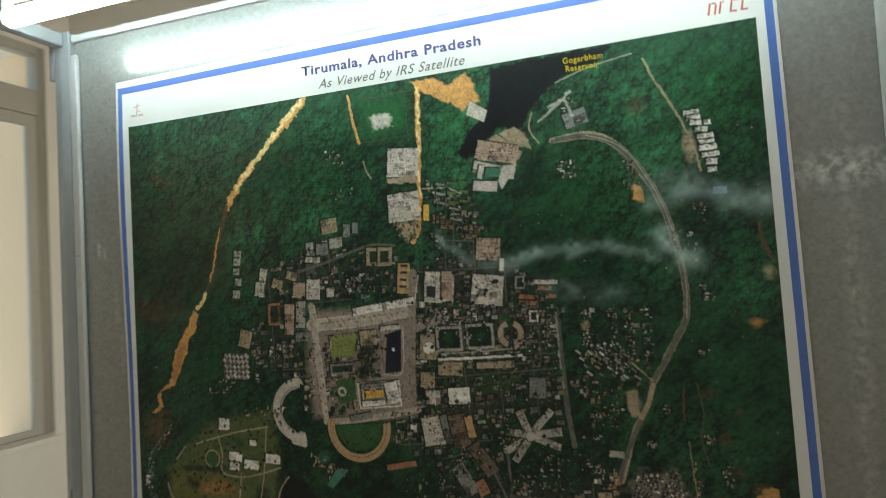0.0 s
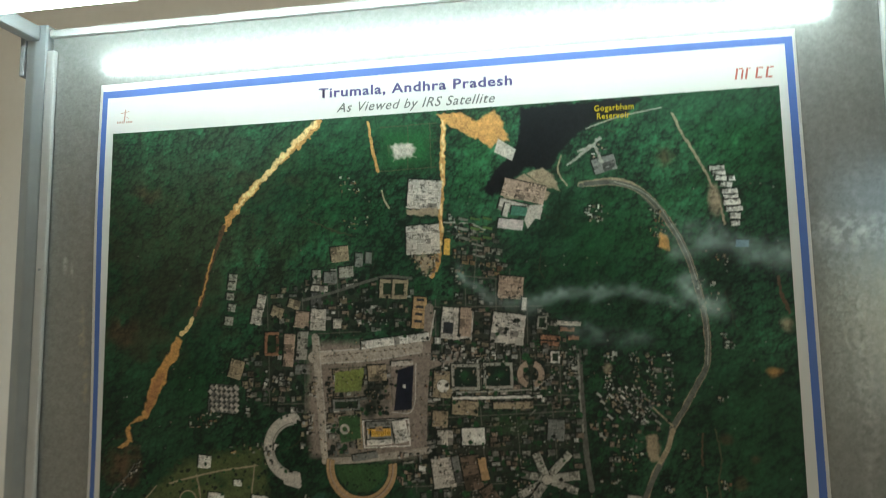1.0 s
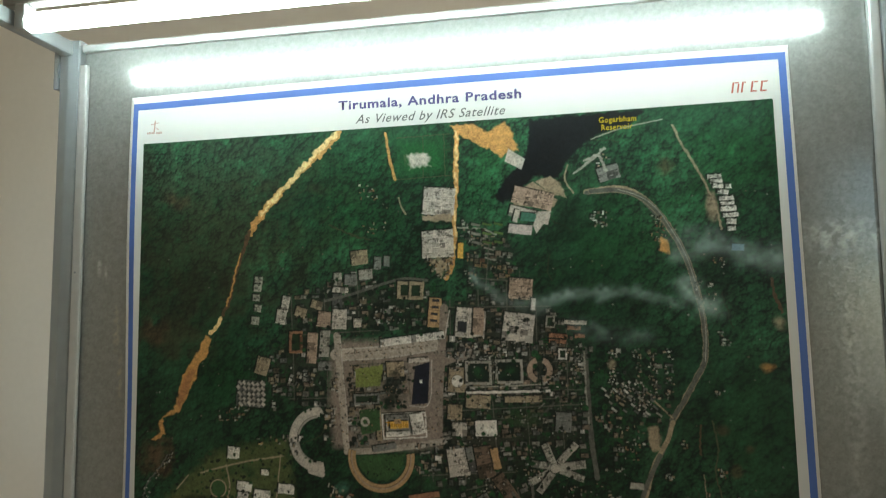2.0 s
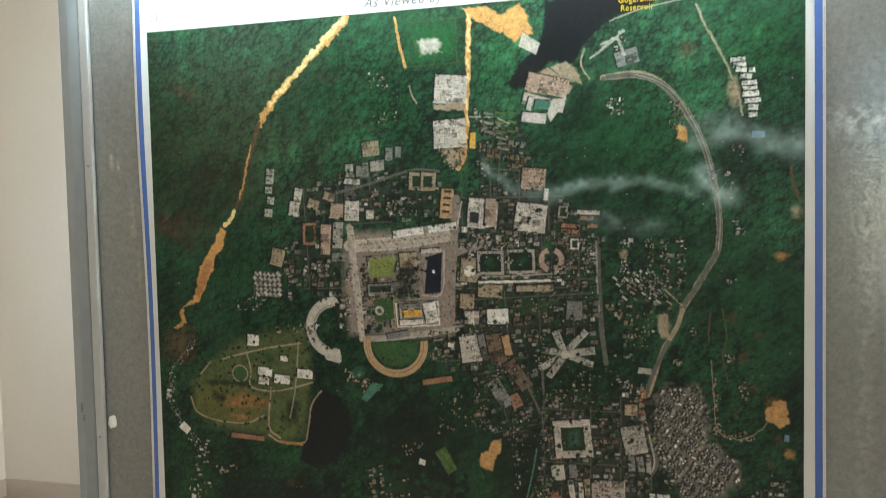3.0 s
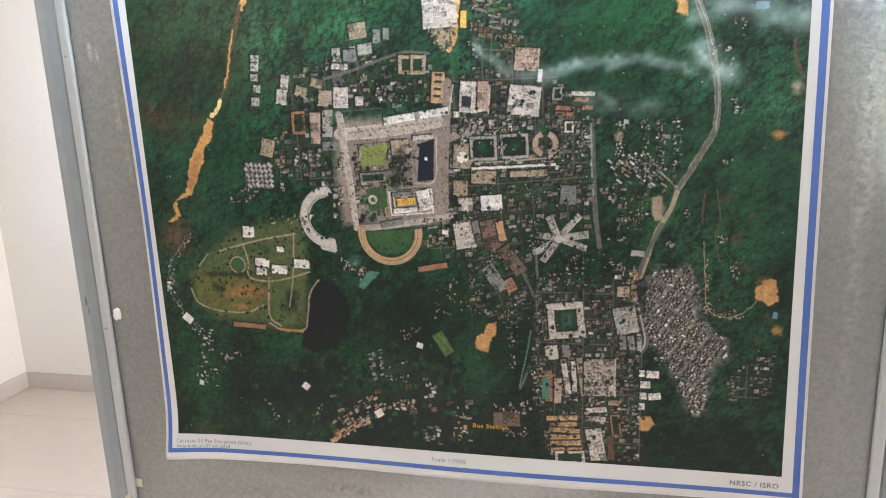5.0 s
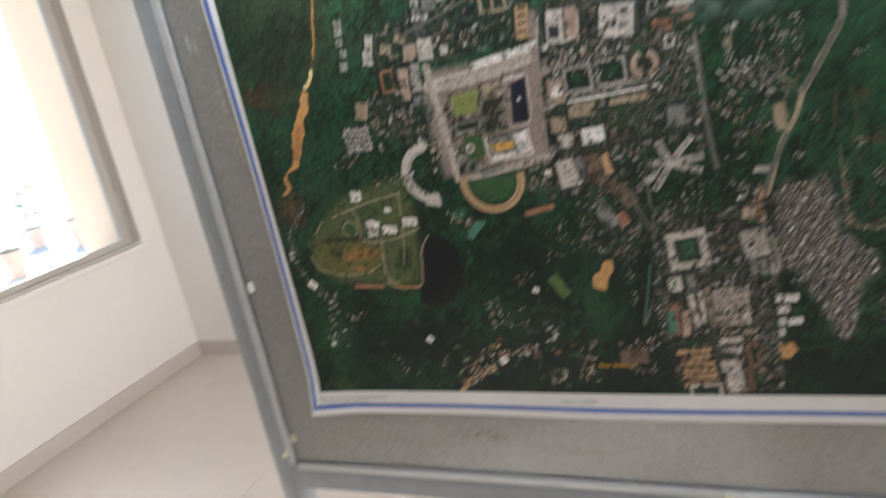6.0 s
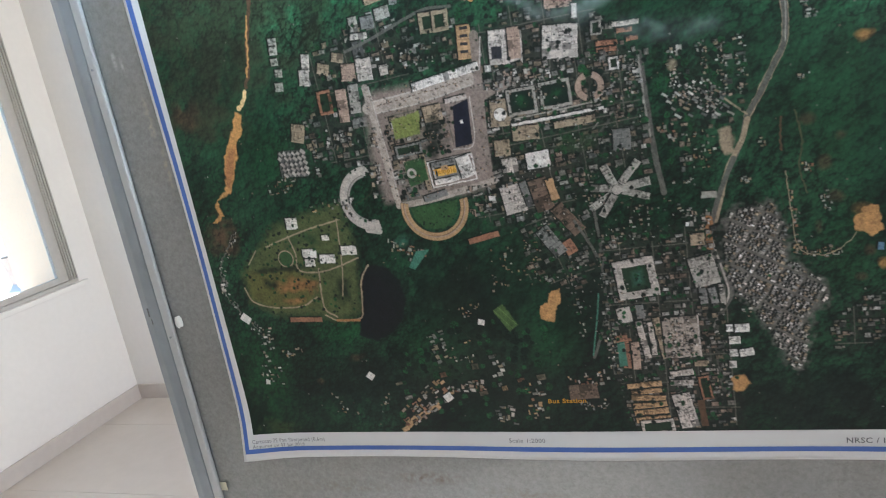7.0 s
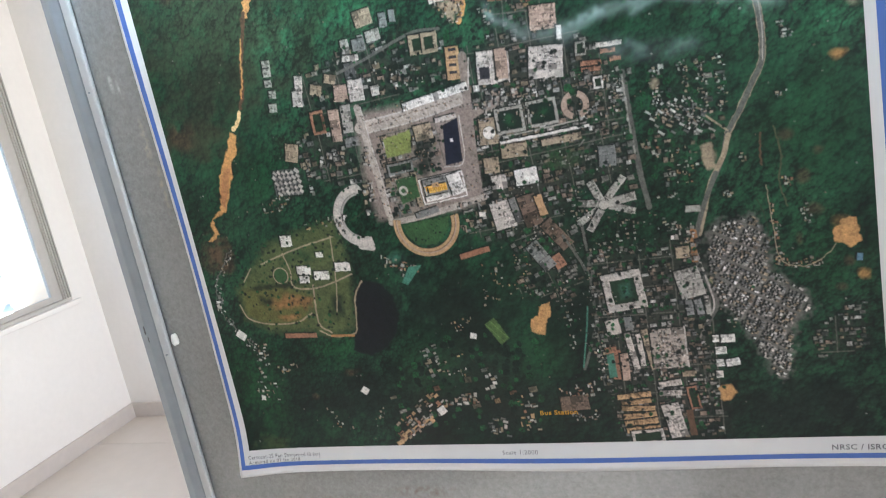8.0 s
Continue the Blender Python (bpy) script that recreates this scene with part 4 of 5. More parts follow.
# long bare track on the western slope
road(SAND, [(319, 21), (299, 44), (278, 62), (257, 81), (235, 100), (218, 117), (201, 139), (190, 155)], 8.9, rag=4)
road(BRIGHTSAND, [(300, 36), (313, 23)], 6.5, rag=3.5, soft=2)
road(BRIGHTSAND, [(282, 53), (297, 39)], 7.3, rag=3.5, soft=2)
road(BRIGHTSAND, [(270, 67), (279, 58)], 4.4, rag=3.5, soft=2)
road(BRIGHTSAND, [(251, 85), (270, 66)], 8.6, rag=3.5, soft=2)
road(BRIGHTSAND, [(241, 95), (256, 80)], 7.3, rag=3.5, soft=2)
road(BRIGHTSAND, [(229, 105), (239, 95)], 4.9, rag=3.5, soft=2)
road(BRIGHTSAND, [(216, 118), (228, 107)], 5.7, rag=3.5, soft=2)
road(BRIGHTSAND, [(205, 132), (213, 124)], 4.1, rag=3.5, soft=2)
road(SAND, [(197, 138), (189, 162)], 4.0, rag=2)
road(SOIL, [(187, 157), (177, 188), (165, 223), (159, 250), (149, 274)], 5.4, rag=2)
road(SAND, [(174, 188), (168, 211), (161, 242), (153, 262)], 2.3, rag=1.5)
road(BRIGHTSAND, [(145, 279), (137, 295), (130, 300)], 5.4, rag=2)
poly(SAND, [(123, 303), (133, 308), (125, 334), (115, 342), (109, 363), (97, 387), (86, 408), (75, 414), (58, 421), (64, 442), (49, 452), (42, 449), (55, 441), (52, 424), (75, 408), (83, 388), (89, 359), (105, 336), (117, 316)], soft=2, rag=3)
poly(DIRT, [(110, 346), (99, 379), (85, 407), (79, 400), (91, 363)], soft=4, rag=3)
glade(SOIL, 59, 476, 18.0, 26.0, a=0.7)
road(OLIVE, [(305, 152), (345, 168), (364, 174)], 2.4, rag=2)
glade(OLIVE, 207, 93, 54.0, 12.6, a=0.5)
glade(OLIVE, 282, 97, 16.0, 9.6, a=0.6)
glade(SOIL, 75, 108, 22.6, 13.6, a=0.5)
# northern lane and building sites
road(SAND, [(488, 27), (486, 62), (486, 104), (483, 157), (480, 210), (471, 229)], 6.4, rag=2)
road(BRIGHTSAND, [(487, 30), (488, 42)], 2.7, rag=2.5, soft=2)
road(BRIGHTSAND, [(487, 49), (487, 61)], 2.4, rag=2.5, soft=2)
road(BRIGHTSAND, [(486, 64), (487, 76)], 2.7, rag=2.5, soft=2)
road(BRIGHTSAND, [(486, 87), (486, 99)], 2.4, rag=2.5, soft=2)
road(BRIGHTSAND, [(485, 106), (486, 118)], 2.7, rag=2.5, soft=2)
road(BRIGHTSAND, [(484, 140), (485, 152)], 2.7, rag=2.5, soft=2)
road(BRIGHTSAND, [(484, 159), (484, 171)], 2.4, rag=2.5, soft=2)
road(BRIGHTSAND, [(483, 185), (483, 197)], 2.4, rag=2.5, soft=2)
road(SAND, [(387, 26), (393, 61), (401, 92)], 4.0, rag=1.2)
poly(SAND, [(479, 20), (511, 21), (541, 39), (560, 59), (548, 68), (518, 49), (492, 36)], soft=2, rag=3)
poly(SAND, [(526, 35), (552, 21), (560, 33), (571, 60), (560, 59)], soft=3, rag=4)
poly(PALE, [(557, 57), (579, 72), (574, 86), (552, 74)], soft=1.2)
poly(TAN, [(413, 58), (449, 56), (453, 76), (416, 74)], soft=2, rag=2)
box(PALE, 432, 65, 24.0, 14.4, 0)
poly(TAN, [(611, 97), (625, 107), (632, 126), (614, 121), (592, 103)], soft=2, rag=2)
poly(TAN, [(574, 112), (589, 103), (610, 118), (620, 129), (614, 138), (563, 134), (561, 124)], soft=1.5, rag=2)
lot(PINKROOF, 588, 125, 53.2, 22.6, 15, bits=40)
lot(PALE, 583, 147, 53.7, 14.1, 16, bits=8)
box(TEALROOF, 582, 150, 19.6, 11.2, 8)
box(PALE, 566, 148, 6.4, 17.0, 16)
poly(PALE, [(595, 143), (612, 143), (603, 158), (592, 172), (588, 161)], soft=1.2)
box(MAUVE, 571, 166, 30.8, 12.6, 7)
lot(PALE, 462, 124, 43.5, 37.1, 5, bits=34)
lot(PALE, 460, 182, 43.2, 36.8, -2, bits=34)
poly(TAN, [(438, 142), (479, 142), (481, 154), (440, 149)], soft=2, rag=3)
poly(TAN, [(446, 203), (480, 199), (476, 216), (465, 228), (454, 214)], soft=3, rag=7, a=0.6)
town([(444, 200), (483, 196), (479, 221), (467, 232), (449, 217)], 40, 1.6, 4.8, 0, pal=EARTH, dim=0.9)
box(YELLOWROOF, 491, 192, 7.2, 20.8, 2)
town([(493, 150), (510, 158), (510, 181), (493, 176)], 16, 3.2, 8.0, 0)
road(CONCRETE, [(488, 161), (521, 164), (539, 172)], 2.1, rag=1)
town([(499, 171), (536, 172), (543, 198), (502, 196)], 22, 2.1, 6.3, 0, pal=EARTH)
box(CONCRETE, 530, 191, 15.6, 2.3, 16)
box(CONCRETE, 531, 198, 17.6, 2.6, 8)
box(CONCRETE, 530, 204, 17.7, 2.6, 15)
box(CONCRETE, 550, 202, 15.4, 2.2, 8)
box(CONCRETE, 549, 209, 15.6, 2.3, 16)
town([(499, 196), (521, 204), (509, 240), (497, 232)], 26, 2.1, 5.6, 0, pal=EARTH)
town([(528, 208), (565, 209), (557, 234), (535, 233)], 18, 1.6, 5.6, 0, pal=EARTH)
town([(347, 97), (374, 99), (378, 121), (350, 116)], 18, 1.6, 5.6, 7, pal=EARTH)
town([(345, 153), (393, 147), (384, 169), (349, 171)], 12, 1.6, 4.8, 0, pal=EARTH)
road(TAN, [(406, 117), (410, 130), (416, 140)], 2.1, rag=1)
town([(656, 146), (683, 146), (685, 169), (663, 164)], 22, 2.1, 6.4, 8)
town([(673, 69), (689, 74), (680, 96), (669, 89)], 14, 2.4, 5.4, 0)
lot(GREYROOF, 686, 96, 26.9, 18.4, -14, bits=12)
road(CONCRETE, [(656, 79), (673, 72), (683, 93)], 4.2, rag=2)
lot(WHITEROOF, 815, 107, 16.8, 5.4, -2, bits=4)
lot(WHITEROOF, 817, 113, 14.4, 5.4, -2, bits=4)
lot(WHITEROOF, 819, 119, 12.2, 5.5, 7, bits=4)
lot(WHITEROOF, 831, 120, 7.2, 5.4, -2, bits=4)
lot(WHITEROOF, 824, 127, 13.4, 5.5, 7, bits=4)
lot(WHITEROOF, 828, 135, 16.8, 5.4, -2, bits=4)
lot(WHITEROOF, 829, 142, 15.6, 5.4, -2, bits=4)
lot(WHITEROOF, 830, 148, 18.2, 6.3, -2, bits=4)
lot(WHITEROOF, 832, 156, 18.0, 5.4, -2, bits=4)
lot(WHITEROOF, 833, 164, 11.3, 6.4, 6, bits=4)
lot(WHITEROOF, 833, 173, 9.6, 5.4, -2, bits=4)
glade(TAN, 813, 148, 5.4, 18.0, a=0.7)
town([(737, 151), (750, 155), (760, 199), (744, 202), (737, 185)], 34, 1.2, 4.8, 10, pal=EARTH)
poly(SAND, [(747, 182), (757, 185), (759, 202), (747, 199)], soft=2, rag=3)
glade(SOIL, 755, 91, 12.7, 19.8, a=0.6)
box(BLUEROOF, 839, 197, 14.4, 8.4, 5)
road(SOIL, [(876, 237), (878, 257), (886, 277)], 3.6, rag=2)
glade(TAN, 883, 287, 8.4, 11.2, a=0.8)
glade(SAND, 867, 344, 8.4, 7.7, a=0.9)
town([(809, 208), (822, 208), (823, 222), (809, 218)], 12, 1.2, 3.6, 0, pal=EARTH)
town([(811, 299), (825, 303), (826, 315), (815, 313)], 12, 1.8, 4.8, 0)
# dense quarters between the marked buildings
quarter([(226, 256), (343, 220), (391, 229), (389, 301), (308, 304), (241, 303)], -3, 8.1, 0.40, dim=0.8)
quarter([(383, 229), (468, 239), (467, 302), (381, 301)], 0, 7.2, 0.22, dim=0.7, ground=0.1)
quarter([(468, 261), (543, 226), (615, 271), (650, 322), (650, 387), (466, 389)], 0, 6.3, 0.36, dim=0.75)
quarter([(466, 389), (650, 380), (651, 460), (586, 447), (541, 509), (433, 497), (442, 450)], -4, 7.2, 0.36, dim=0.75)
quarter([(215, 311), (308, 304), (314, 398), (259, 398), (221, 374)], -2, 8.1, 0.40, dim=0.75, ground=0.2)
quarter([(657, 322), (759, 323), (754, 393), (721, 458), (665, 460)], 2, 7.0, 0.12, dim=0.65, ground=0.05)
quarter([(499, 153), (565, 184), (572, 235), (506, 240)], 5, 7.2, 0.40, pal=EARTH, dim=0.65, ground=0.15)
quarter([(490, 497), (574, 489), (581, 559), (557, 591), (488, 577)], -15, 7.2, 0.40, dim=0.6, ground=0.15)
quarter([(581, 527), (711, 518), (720, 634), (722, 699), (724, 782), (594, 793), (572, 657)], 0, 6.3, 0.42, dim=0.75)
quarter([(281, 670), (371, 623), (502, 626), (497, 774), (412, 789), (398, 735), (270, 795)], -10, 9.9, 0.08, pal=EARTH, dim=0.6, ground=0.05)
# north-western quarter
lot(CONCRETE, 202, 227, 11.7, 10.8, 5, bits=5)
lot(CONCRETE, 201, 237, 11.7, 10.8, 5, bits=5)
lot(CONCRETE, 199, 251, 10.4, 9.6, 5, bits=5)
lot(CONCRETE, 202, 266, 10.4, 9.6, 5, bits=5)
lot(CONCRETE, 198, 283, 11.7, 10.8, 5, bits=5)
lot(TAN, 350, 198, 24.0, 19.2, -5, bits=8)
lot(CONCRETE, 359, 221, 19.2, 12.8, -5, bits=6)
lot(CONCRETE, 319, 227, 11.2, 17.6, 0, bits=5)
lot(PALE, 323, 242, 22.6, 7.3, 4, bits=3)
lot(GREYROOF, 338, 228, 17.6, 14.4, 0, bits=4)
lot(GREYROOF, 319, 258, 14.4, 21.6, 0, bits=6)
lot(GREYROOF, 376, 206, 9.9, 17.0, 3, bits=4)
box(GREYROOF, 389, 204, 8.1, 14.5, 3)
road(ROADGREY, [(301, 257), (343, 247), (383, 235), (414, 228), (445, 231)], 3.6)
lot(PALE, 243, 260, 11.2, 20.8, 10, bits=8)
lot(PALE, 237, 278, 14.4, 19.8, 10, bits=8)
lot(TAN, 266, 272, 16.0, 12.8, 20, bits=6)
lot(TAN, 289, 262, 16.1, 11.3, 17, bits=5)
lot(PINKROOF, 301, 282, 20.8, 20.8, 5, bits=8)
lot(PALE, 322, 282, 20.8, 27.2, 3, bits=12)
lot(PALE, 348, 287, 11.2, 12.8, 0, bits=5)
lot(BRICK, 259, 313, 19.2, 30.4, 0, hole=1, bits=5)
lot(PINKROOF, 283, 321, 14.4, 41.6, 3, bits=9)
lot(CONCRETE, 301, 315, 14.4, 36.0, 3, bits=8)
lot(GREYROOF, 302, 345, 20.8, 11.2, 3, bits=3)
lot(TAN, 422, 244, 36.8, 24.0, 3, hole=1, bits=6)
box(TAN, 422, 244, 3.2, 24.0, 3)
lot(SANDROOF, 455, 274, 16.8, 39.2, 4, bits=4)
box(DARK, 457, 258, 9.8, 3.5, 4, sh=0)
box(DARK, 456, 267, 9.8, 3.5, 4, sh=0)
box(DARK, 455, 276, 9.8, 3.5, 4, sh=0)
box(DARK, 454, 285, 9.8, 3.5, 4, sh=0)
lot(PALE, 503, 288, 39.2, 39.2, 5, bits=18)
box(DARK, 492, 293, 12.6, 14.0, 5, sh=0)
box(DARK, 510, 294, 7.0, 16.8, 3, sh=0)
lot(PINKROOF, 514, 286, 14.4, 35.2, 4, bits=4)
lot(PINKROOF, 570, 244, 30.4, 27.2, 5, bits=30)
lot(PALE, 566, 294, 40.0, 36.8, 7, bits=14)
for k in range(14):
    box(DARK, 566 + 15 * math.cos(k * 2.4) * (0.4 + k / 24), 294 + 14 * math.sin(k * 2.4) * (0.4 + k / 24), 2.2, 1.6, 7, sh=0)
box(WHITEROOF, 586, 264, 5.6, 15.4, 6)
lot(PALE, 608, 291, 9.9, 4.9, 12, bits=4)
lot(PALE, 627, 287, 8.5, 4.9, 12, bits=4)
lot(PALE, 639, 288, 28.0, 4.9, 4, bits=4)
lot(BRICK, 637, 295, 16.8, 4.9, 4, bits=4)
lot(BRICK, 617, 305, 23.8, 4.9, 4, bits=4)
lot(BRICK, 644, 305, 12.6, 4.9, 4, bits=4)
lot(BRICK, 616, 312, 22.4, 4.9, 4, bits=4)
lot(CONCRETE, 607, 287, 11.2, 15.4, 4, hole=1, bits=3)
lot(WHITEROOF, 622, 328, 11.2, 14.0, 3, hole=1, bits=3)
town([(628, 322), (647, 322), (647, 351), (629, 347)], 24, 2.1, 6.3, 3)
# temple quarter: avenues, tank, courts
poly(PAVING, [(320, 308), (467, 307), (465, 450), (441, 457), (312, 457), (305, 398), (308, 327)], soft=3, rag=2, a=0.3)
quarter([(333, 340), (429, 334), (423, 397), (379, 405), (378, 452), (337, 453)], -4, 8.1, 0.55, dim=0.95, ground=0.1)
quarter([(467, 306), (615, 315), (615, 387), (466, 389)], -1, 8.0, 0.60, dim=0.85, ground=0.1)
road(PAVING2, [(317, 330), (389, 326), (459, 316)], 15.3)
box(SOILROOF, 324, 330, 4.0, 1.3, -5, sh=0)
box(SOILROOF, 332, 329, 4.0, 1.3, -5, sh=0)
box(SOILROOF, 340, 328, 4.0, 1.3, -5, sh=0)
box(SOILROOF, 348, 327, 4.5, 1.4, -5, sh=0)
box(SOILROOF, 357, 326, 4.0, 1.3, -5, sh=0)
box(SOILROOF, 365, 326, 4.0, 1.3, -5, sh=0)
box(SOILROOF, 373, 325, 4.0, 1.3, -5, sh=0)
box(SOILROOF, 381, 324, 4.0, 1.3, -5, sh=0)
box(SOILROOF, 389, 323, 4.0, 1.3, -5, sh=0)
box(SOILROOF, 397, 322, 4.0, 1.3, -5, sh=0)
box(SOILROOF, 405, 322, 3.5, 1.1, -5, sh=0)
box(SOILROOF, 412, 321, 4.0, 1.3, -5, sh=0)
box(SOILROOF, 420, 320, 4.0, 1.3, -5, sh=0)
box(SOILROOF, 428, 319, 4.0, 1.3, -5, sh=0)
box(SOILROOF, 436, 319, 4.0, 1.3, -5, sh=0)
box(SOILROOF, 444, 318, 4.0, 1.3, -5, sh=0)
box(SOILROOF, 452, 317, 3.5, 1.1, -5, sh=0)
road(PALE, [(322, 323), (389, 318), (456, 307)], 1.8)
road(PALE, [(322, 338), (388, 334), (455, 324)], 1.6)
road(PAVING2, [(318, 304), (323, 358), (328, 405), (333, 453)], 8.8)
road(PALE, [(323, 304), (328, 358), (333, 405), (335, 449)], 1.6)
road(PAVING, [(468, 268), (464, 328), (460, 389), (459, 438)], 10.6)
road(PAVING, [(467, 339), (505, 327)], 9.8)
road(PALE, [(475, 272), (469, 306)], 1.6)
road(PAVING2, [(333, 459), (386, 455), (465, 442)], 8.0)
lot(WHITEROOF, 424, 309, 88.0, 9.6, -7, bits=20)
poly(LAWN, [(345, 349), (384, 343), (380, 371), (346, 374)], soft=1.5, rag=1)
lot(TAN, 401, 349, 24.0, 19.2, -3, bits=10)
glade(DARKLEAF, 400, 366, 19.2, 16.0, a=0.9)
lot(GREYROOF, 361, 389, 36.0, 14.4, -3, hole=1, bits=3)
glade(DARKLEAF, 397, 391, 16.0, 11.2, a=0.9)
box(PALE, 433, 337, 28.0, 5.6, -4)
poly(TANK, [(428, 345), (448, 339), (445, 393), (423, 395)], soft=0.8)
box(WHITEROOF, 436, 365, 4.0, 4.0, 0, sh=0)
road(PALE, [(451, 337), (447, 393), (420, 397)], 1.3)
lot(TAN, 485, 362, 24.0, 32.0, 4, bits=10)
ring(WHITEROOF, 485, 364, 0.0, 7.7, 0, 360)
town([(471, 328), (493, 325), (489, 351), (474, 351)], 14, 2.8, 7.0, 0)
box(WHITEROOF, 413, 423, 60.8, 33.6, -4)
box(PAVING, 413, 423, 56.8, 30.4, -4, sh=0)
box(PALE, 413, 423, 49.6, 24.8, -4)
box(GREYROOF, 413, 423, 44.8, 20.8, -4, sh=0)
lot(WHITEROOF, 431, 420, 17.7, 27.4, -11, bits=10)
lot(GREYROOF, 403, 412, 32.0, 6.4, -4, bits=5)
box(YELLOWROOF, 406, 422, 25.6, 9.6, -4)
lot(WHITEROOF, 404, 434, 32.0, 6.4, -4, bits=3)
box(SANDROOF, 404, 418, 9.6, 6.4, -4, sh=0)
lot(TAN, 378, 420, 7.2, 46.8, -3, bits=6)
poly(PARK, [(351, 404), (379, 400), (380, 430), (354, 437)], soft=1.5, rag=1)
ring(PALE, 359, 419, 3.2, 6.4, 0, 360)
town([(297, 398), (315, 398), (325, 445), (300, 446)], 16, 4.8, 11.2, 0, pal=PALES)
town([(313, 351), (322, 351), (322, 382), (312, 382)], 10, 2.7, 7.2, 0)
lot(TAN, 481, 404, 19.2, 19.2, 3, bits=8)
lot(TAN, 512, 390, 32.2, 16.8, 3, bits=5)
box(WHITEROOF, 522, 424, 28.0, 19.6, -3)
lot(PALE, 487, 426, 19.2, 17.6, 0, bits=4)
box(WHITEROOF, 551, 377, 108.8, 3.2, -2)
lot(TAN, 571, 386, 48.0, 8.0, -2, bits=4)
court(CONCRETE, 513, 353, 35.0, 31.0, 0, 3.4)
court(CONCRETE, 553, 351, 36.0, 31.0, -1, 3.2)
road(CONCRETE, [(495, 372), (542, 370), (593, 367)], 1.6)
ring(PINKROOF, 592, 349, 9.8, 16.8, -70, 70)
ring(PINKROOF, 593, 349, 9.8, 16.8, 110, 250)
town([(497, 317), (542, 318), (571, 325), (527, 336), (497, 332)], 50, 2.4, 7.2, 0)
town([(520, 328), (542, 329), (542, 373), (527, 373)], 18, 1.4, 4.2, 0)
town([(604, 344), (647, 329), (647, 365), (615, 373)], 30, 1.4, 4.9, 0)
lot(GREYROOF, 621, 414, 19.6, 23.8, 3, bits=3)
road(GREYROOF, [(615, 405), (613, 426)], 2.1)
glade(PARK, 567, 410, 32.0, 11.2, a=0.5)
# south of the temple
lot(PALE, 485, 468, 27.2, 35.2, -8, bits=18)
lot(GREYROOF, 502, 464, 8.4, 32.2, -12, bits=2)
lot(SOILROOF, 520, 467, 22.4, 40.0, -10, bits=8)
box(SANDROOF, 534, 462, 9.6, 27.2, -12)
town([(427, 447), (465, 450), (463, 487), (431, 488)], 24, 4.0, 10.4, 0)
town([(469, 442), (496, 441), (496, 453), (471, 453)], 10, 3.2, 7.2, 0)
ring(PALE, 294, 444, 30.4, 43.2, 78, 272)
ring(CONCRETE, 294, 444, 28.8, 31.2, 85, 265)
road(PALE, [(282, 486), (299, 490)], 7.2)
road(PALE, [(280, 408), (295, 405)], 6.4)
ring(SANDROOF, 381, 465, 35.2, 45.6, -8, 192)
ring(PINKROOF, 381, 465, 40.0, 41.6, -6, 190)
poly(PARK, [(349, 464), (414, 459), (408, 482), (389, 495), (365, 493), (353, 480)], soft=2, rag=2)
box(GREYROOF, 386, 452, 32.2, 8.1, -10)
box(GREYROOF * 0.5, 193, 384, 41.4, 36.0, 3, sh=0.5)
for i in range(6):
    for j in range(5):
        box(PALE * rng.uniform(0.6, 1.05), 176 + 7 * i + 0.4 * j + rng.normal(0, 0.6), 369 + 7.2 * j + 0.3 * i + rng.normal(0, 0.6), rng.uniform(4.4, 7.5), rng.uniform(3.0, 4.6), 45, sh=0.6)
lot(TAN, 210, 346, 19.2, 24.0, 15, bits=12)
town([(168, 399), (203, 407), (167, 424), (136, 424)], 24, 1.8, 6.3, 0, pal=EARTH)
town([(240, 343), (274, 343), (306, 374), (255, 382)], 22, 3.2, 8.0, 20, pal=PALES)
town([(226, 358), (239, 366), (229, 407), (220, 399)], 14, 2.7, 7.2, 0)
# star-shaped lodging block
lot(CONCRETE, 630, 479, 31.4, 8.4, 20, bits=8)
lot(CONCRETE, 630, 468, 34.6, 9.6, -8, bits=8)
lot(CONCRETE, 625, 453, 33.6, 8.4, -48, bits=8)
lot(CONCRETE, 602, 455, 28.2, 9.6, -112, bits=8)
lot(CONCRETE, 590, 484, 31.4, 8.4, 150, bits=8)
lot(CONCRETE, 592, 468, 24.9, 8.5, 187, bits=8)
lot(CONCRETE, 597, 490, 30.2, 8.4, 125, bits=8)
ring(PALE, 609, 472, 0.0, 5.6, 0, 360)
town([(571, 451), (597, 447), (593, 492), (571, 493)], 16, 2.1, 5.6, 0)
town([(615, 491), (644, 490), (644, 520), (619, 521)], 14, 2.1, 5.6, 0)
town([(585, 520), (618, 519), (618, 542), (588, 543)], 16, 2.1, 6.4, -8)
# gardens by the pond
poly(GARDEN, [(142, 461), (250, 441), (261, 507), (247, 601), (215, 615), (171, 603), (106, 600), (67, 575), (69, 526), (106, 491)], soft=8, rag=6, a=0.6)
poly(GARDEN2, [(78, 526), (152, 529), (186, 550), (173, 585), (108, 587), (72, 570)], soft=5, rag=5, a=0.8)
glade(DIRT, 153, 555, 36.0, 12.6, a=0.75)
glade(DIRT, 146, 577, 21.6, 7.2, a=0.7)
ring(PARK, 147, 514, 0.0, 10.8, 0, 360)
ring(TAN, 147, 514, 10.8, 12.6, 0, 360)
glade(PARK, 184, 486, 27.0, 14.4, a=0.8)
glade(DARKLEAF, 112, 551, 12.0, 10.0, a=0.9)
glade(DARKLEAF, 134, 529, 63.0, 5.4, a=0.8)
glade(DARKLEAF, 228, 571, 14.4, 19.8, a=0.9)
road(TAN, [(120, 494), (148, 486), (194, 475), (243, 467)], 2.2, rag=0.6)
road(TAN, [(158, 482), (164, 508), (165, 533), (205, 537), (259, 523)], 2.2, rag=0.6)
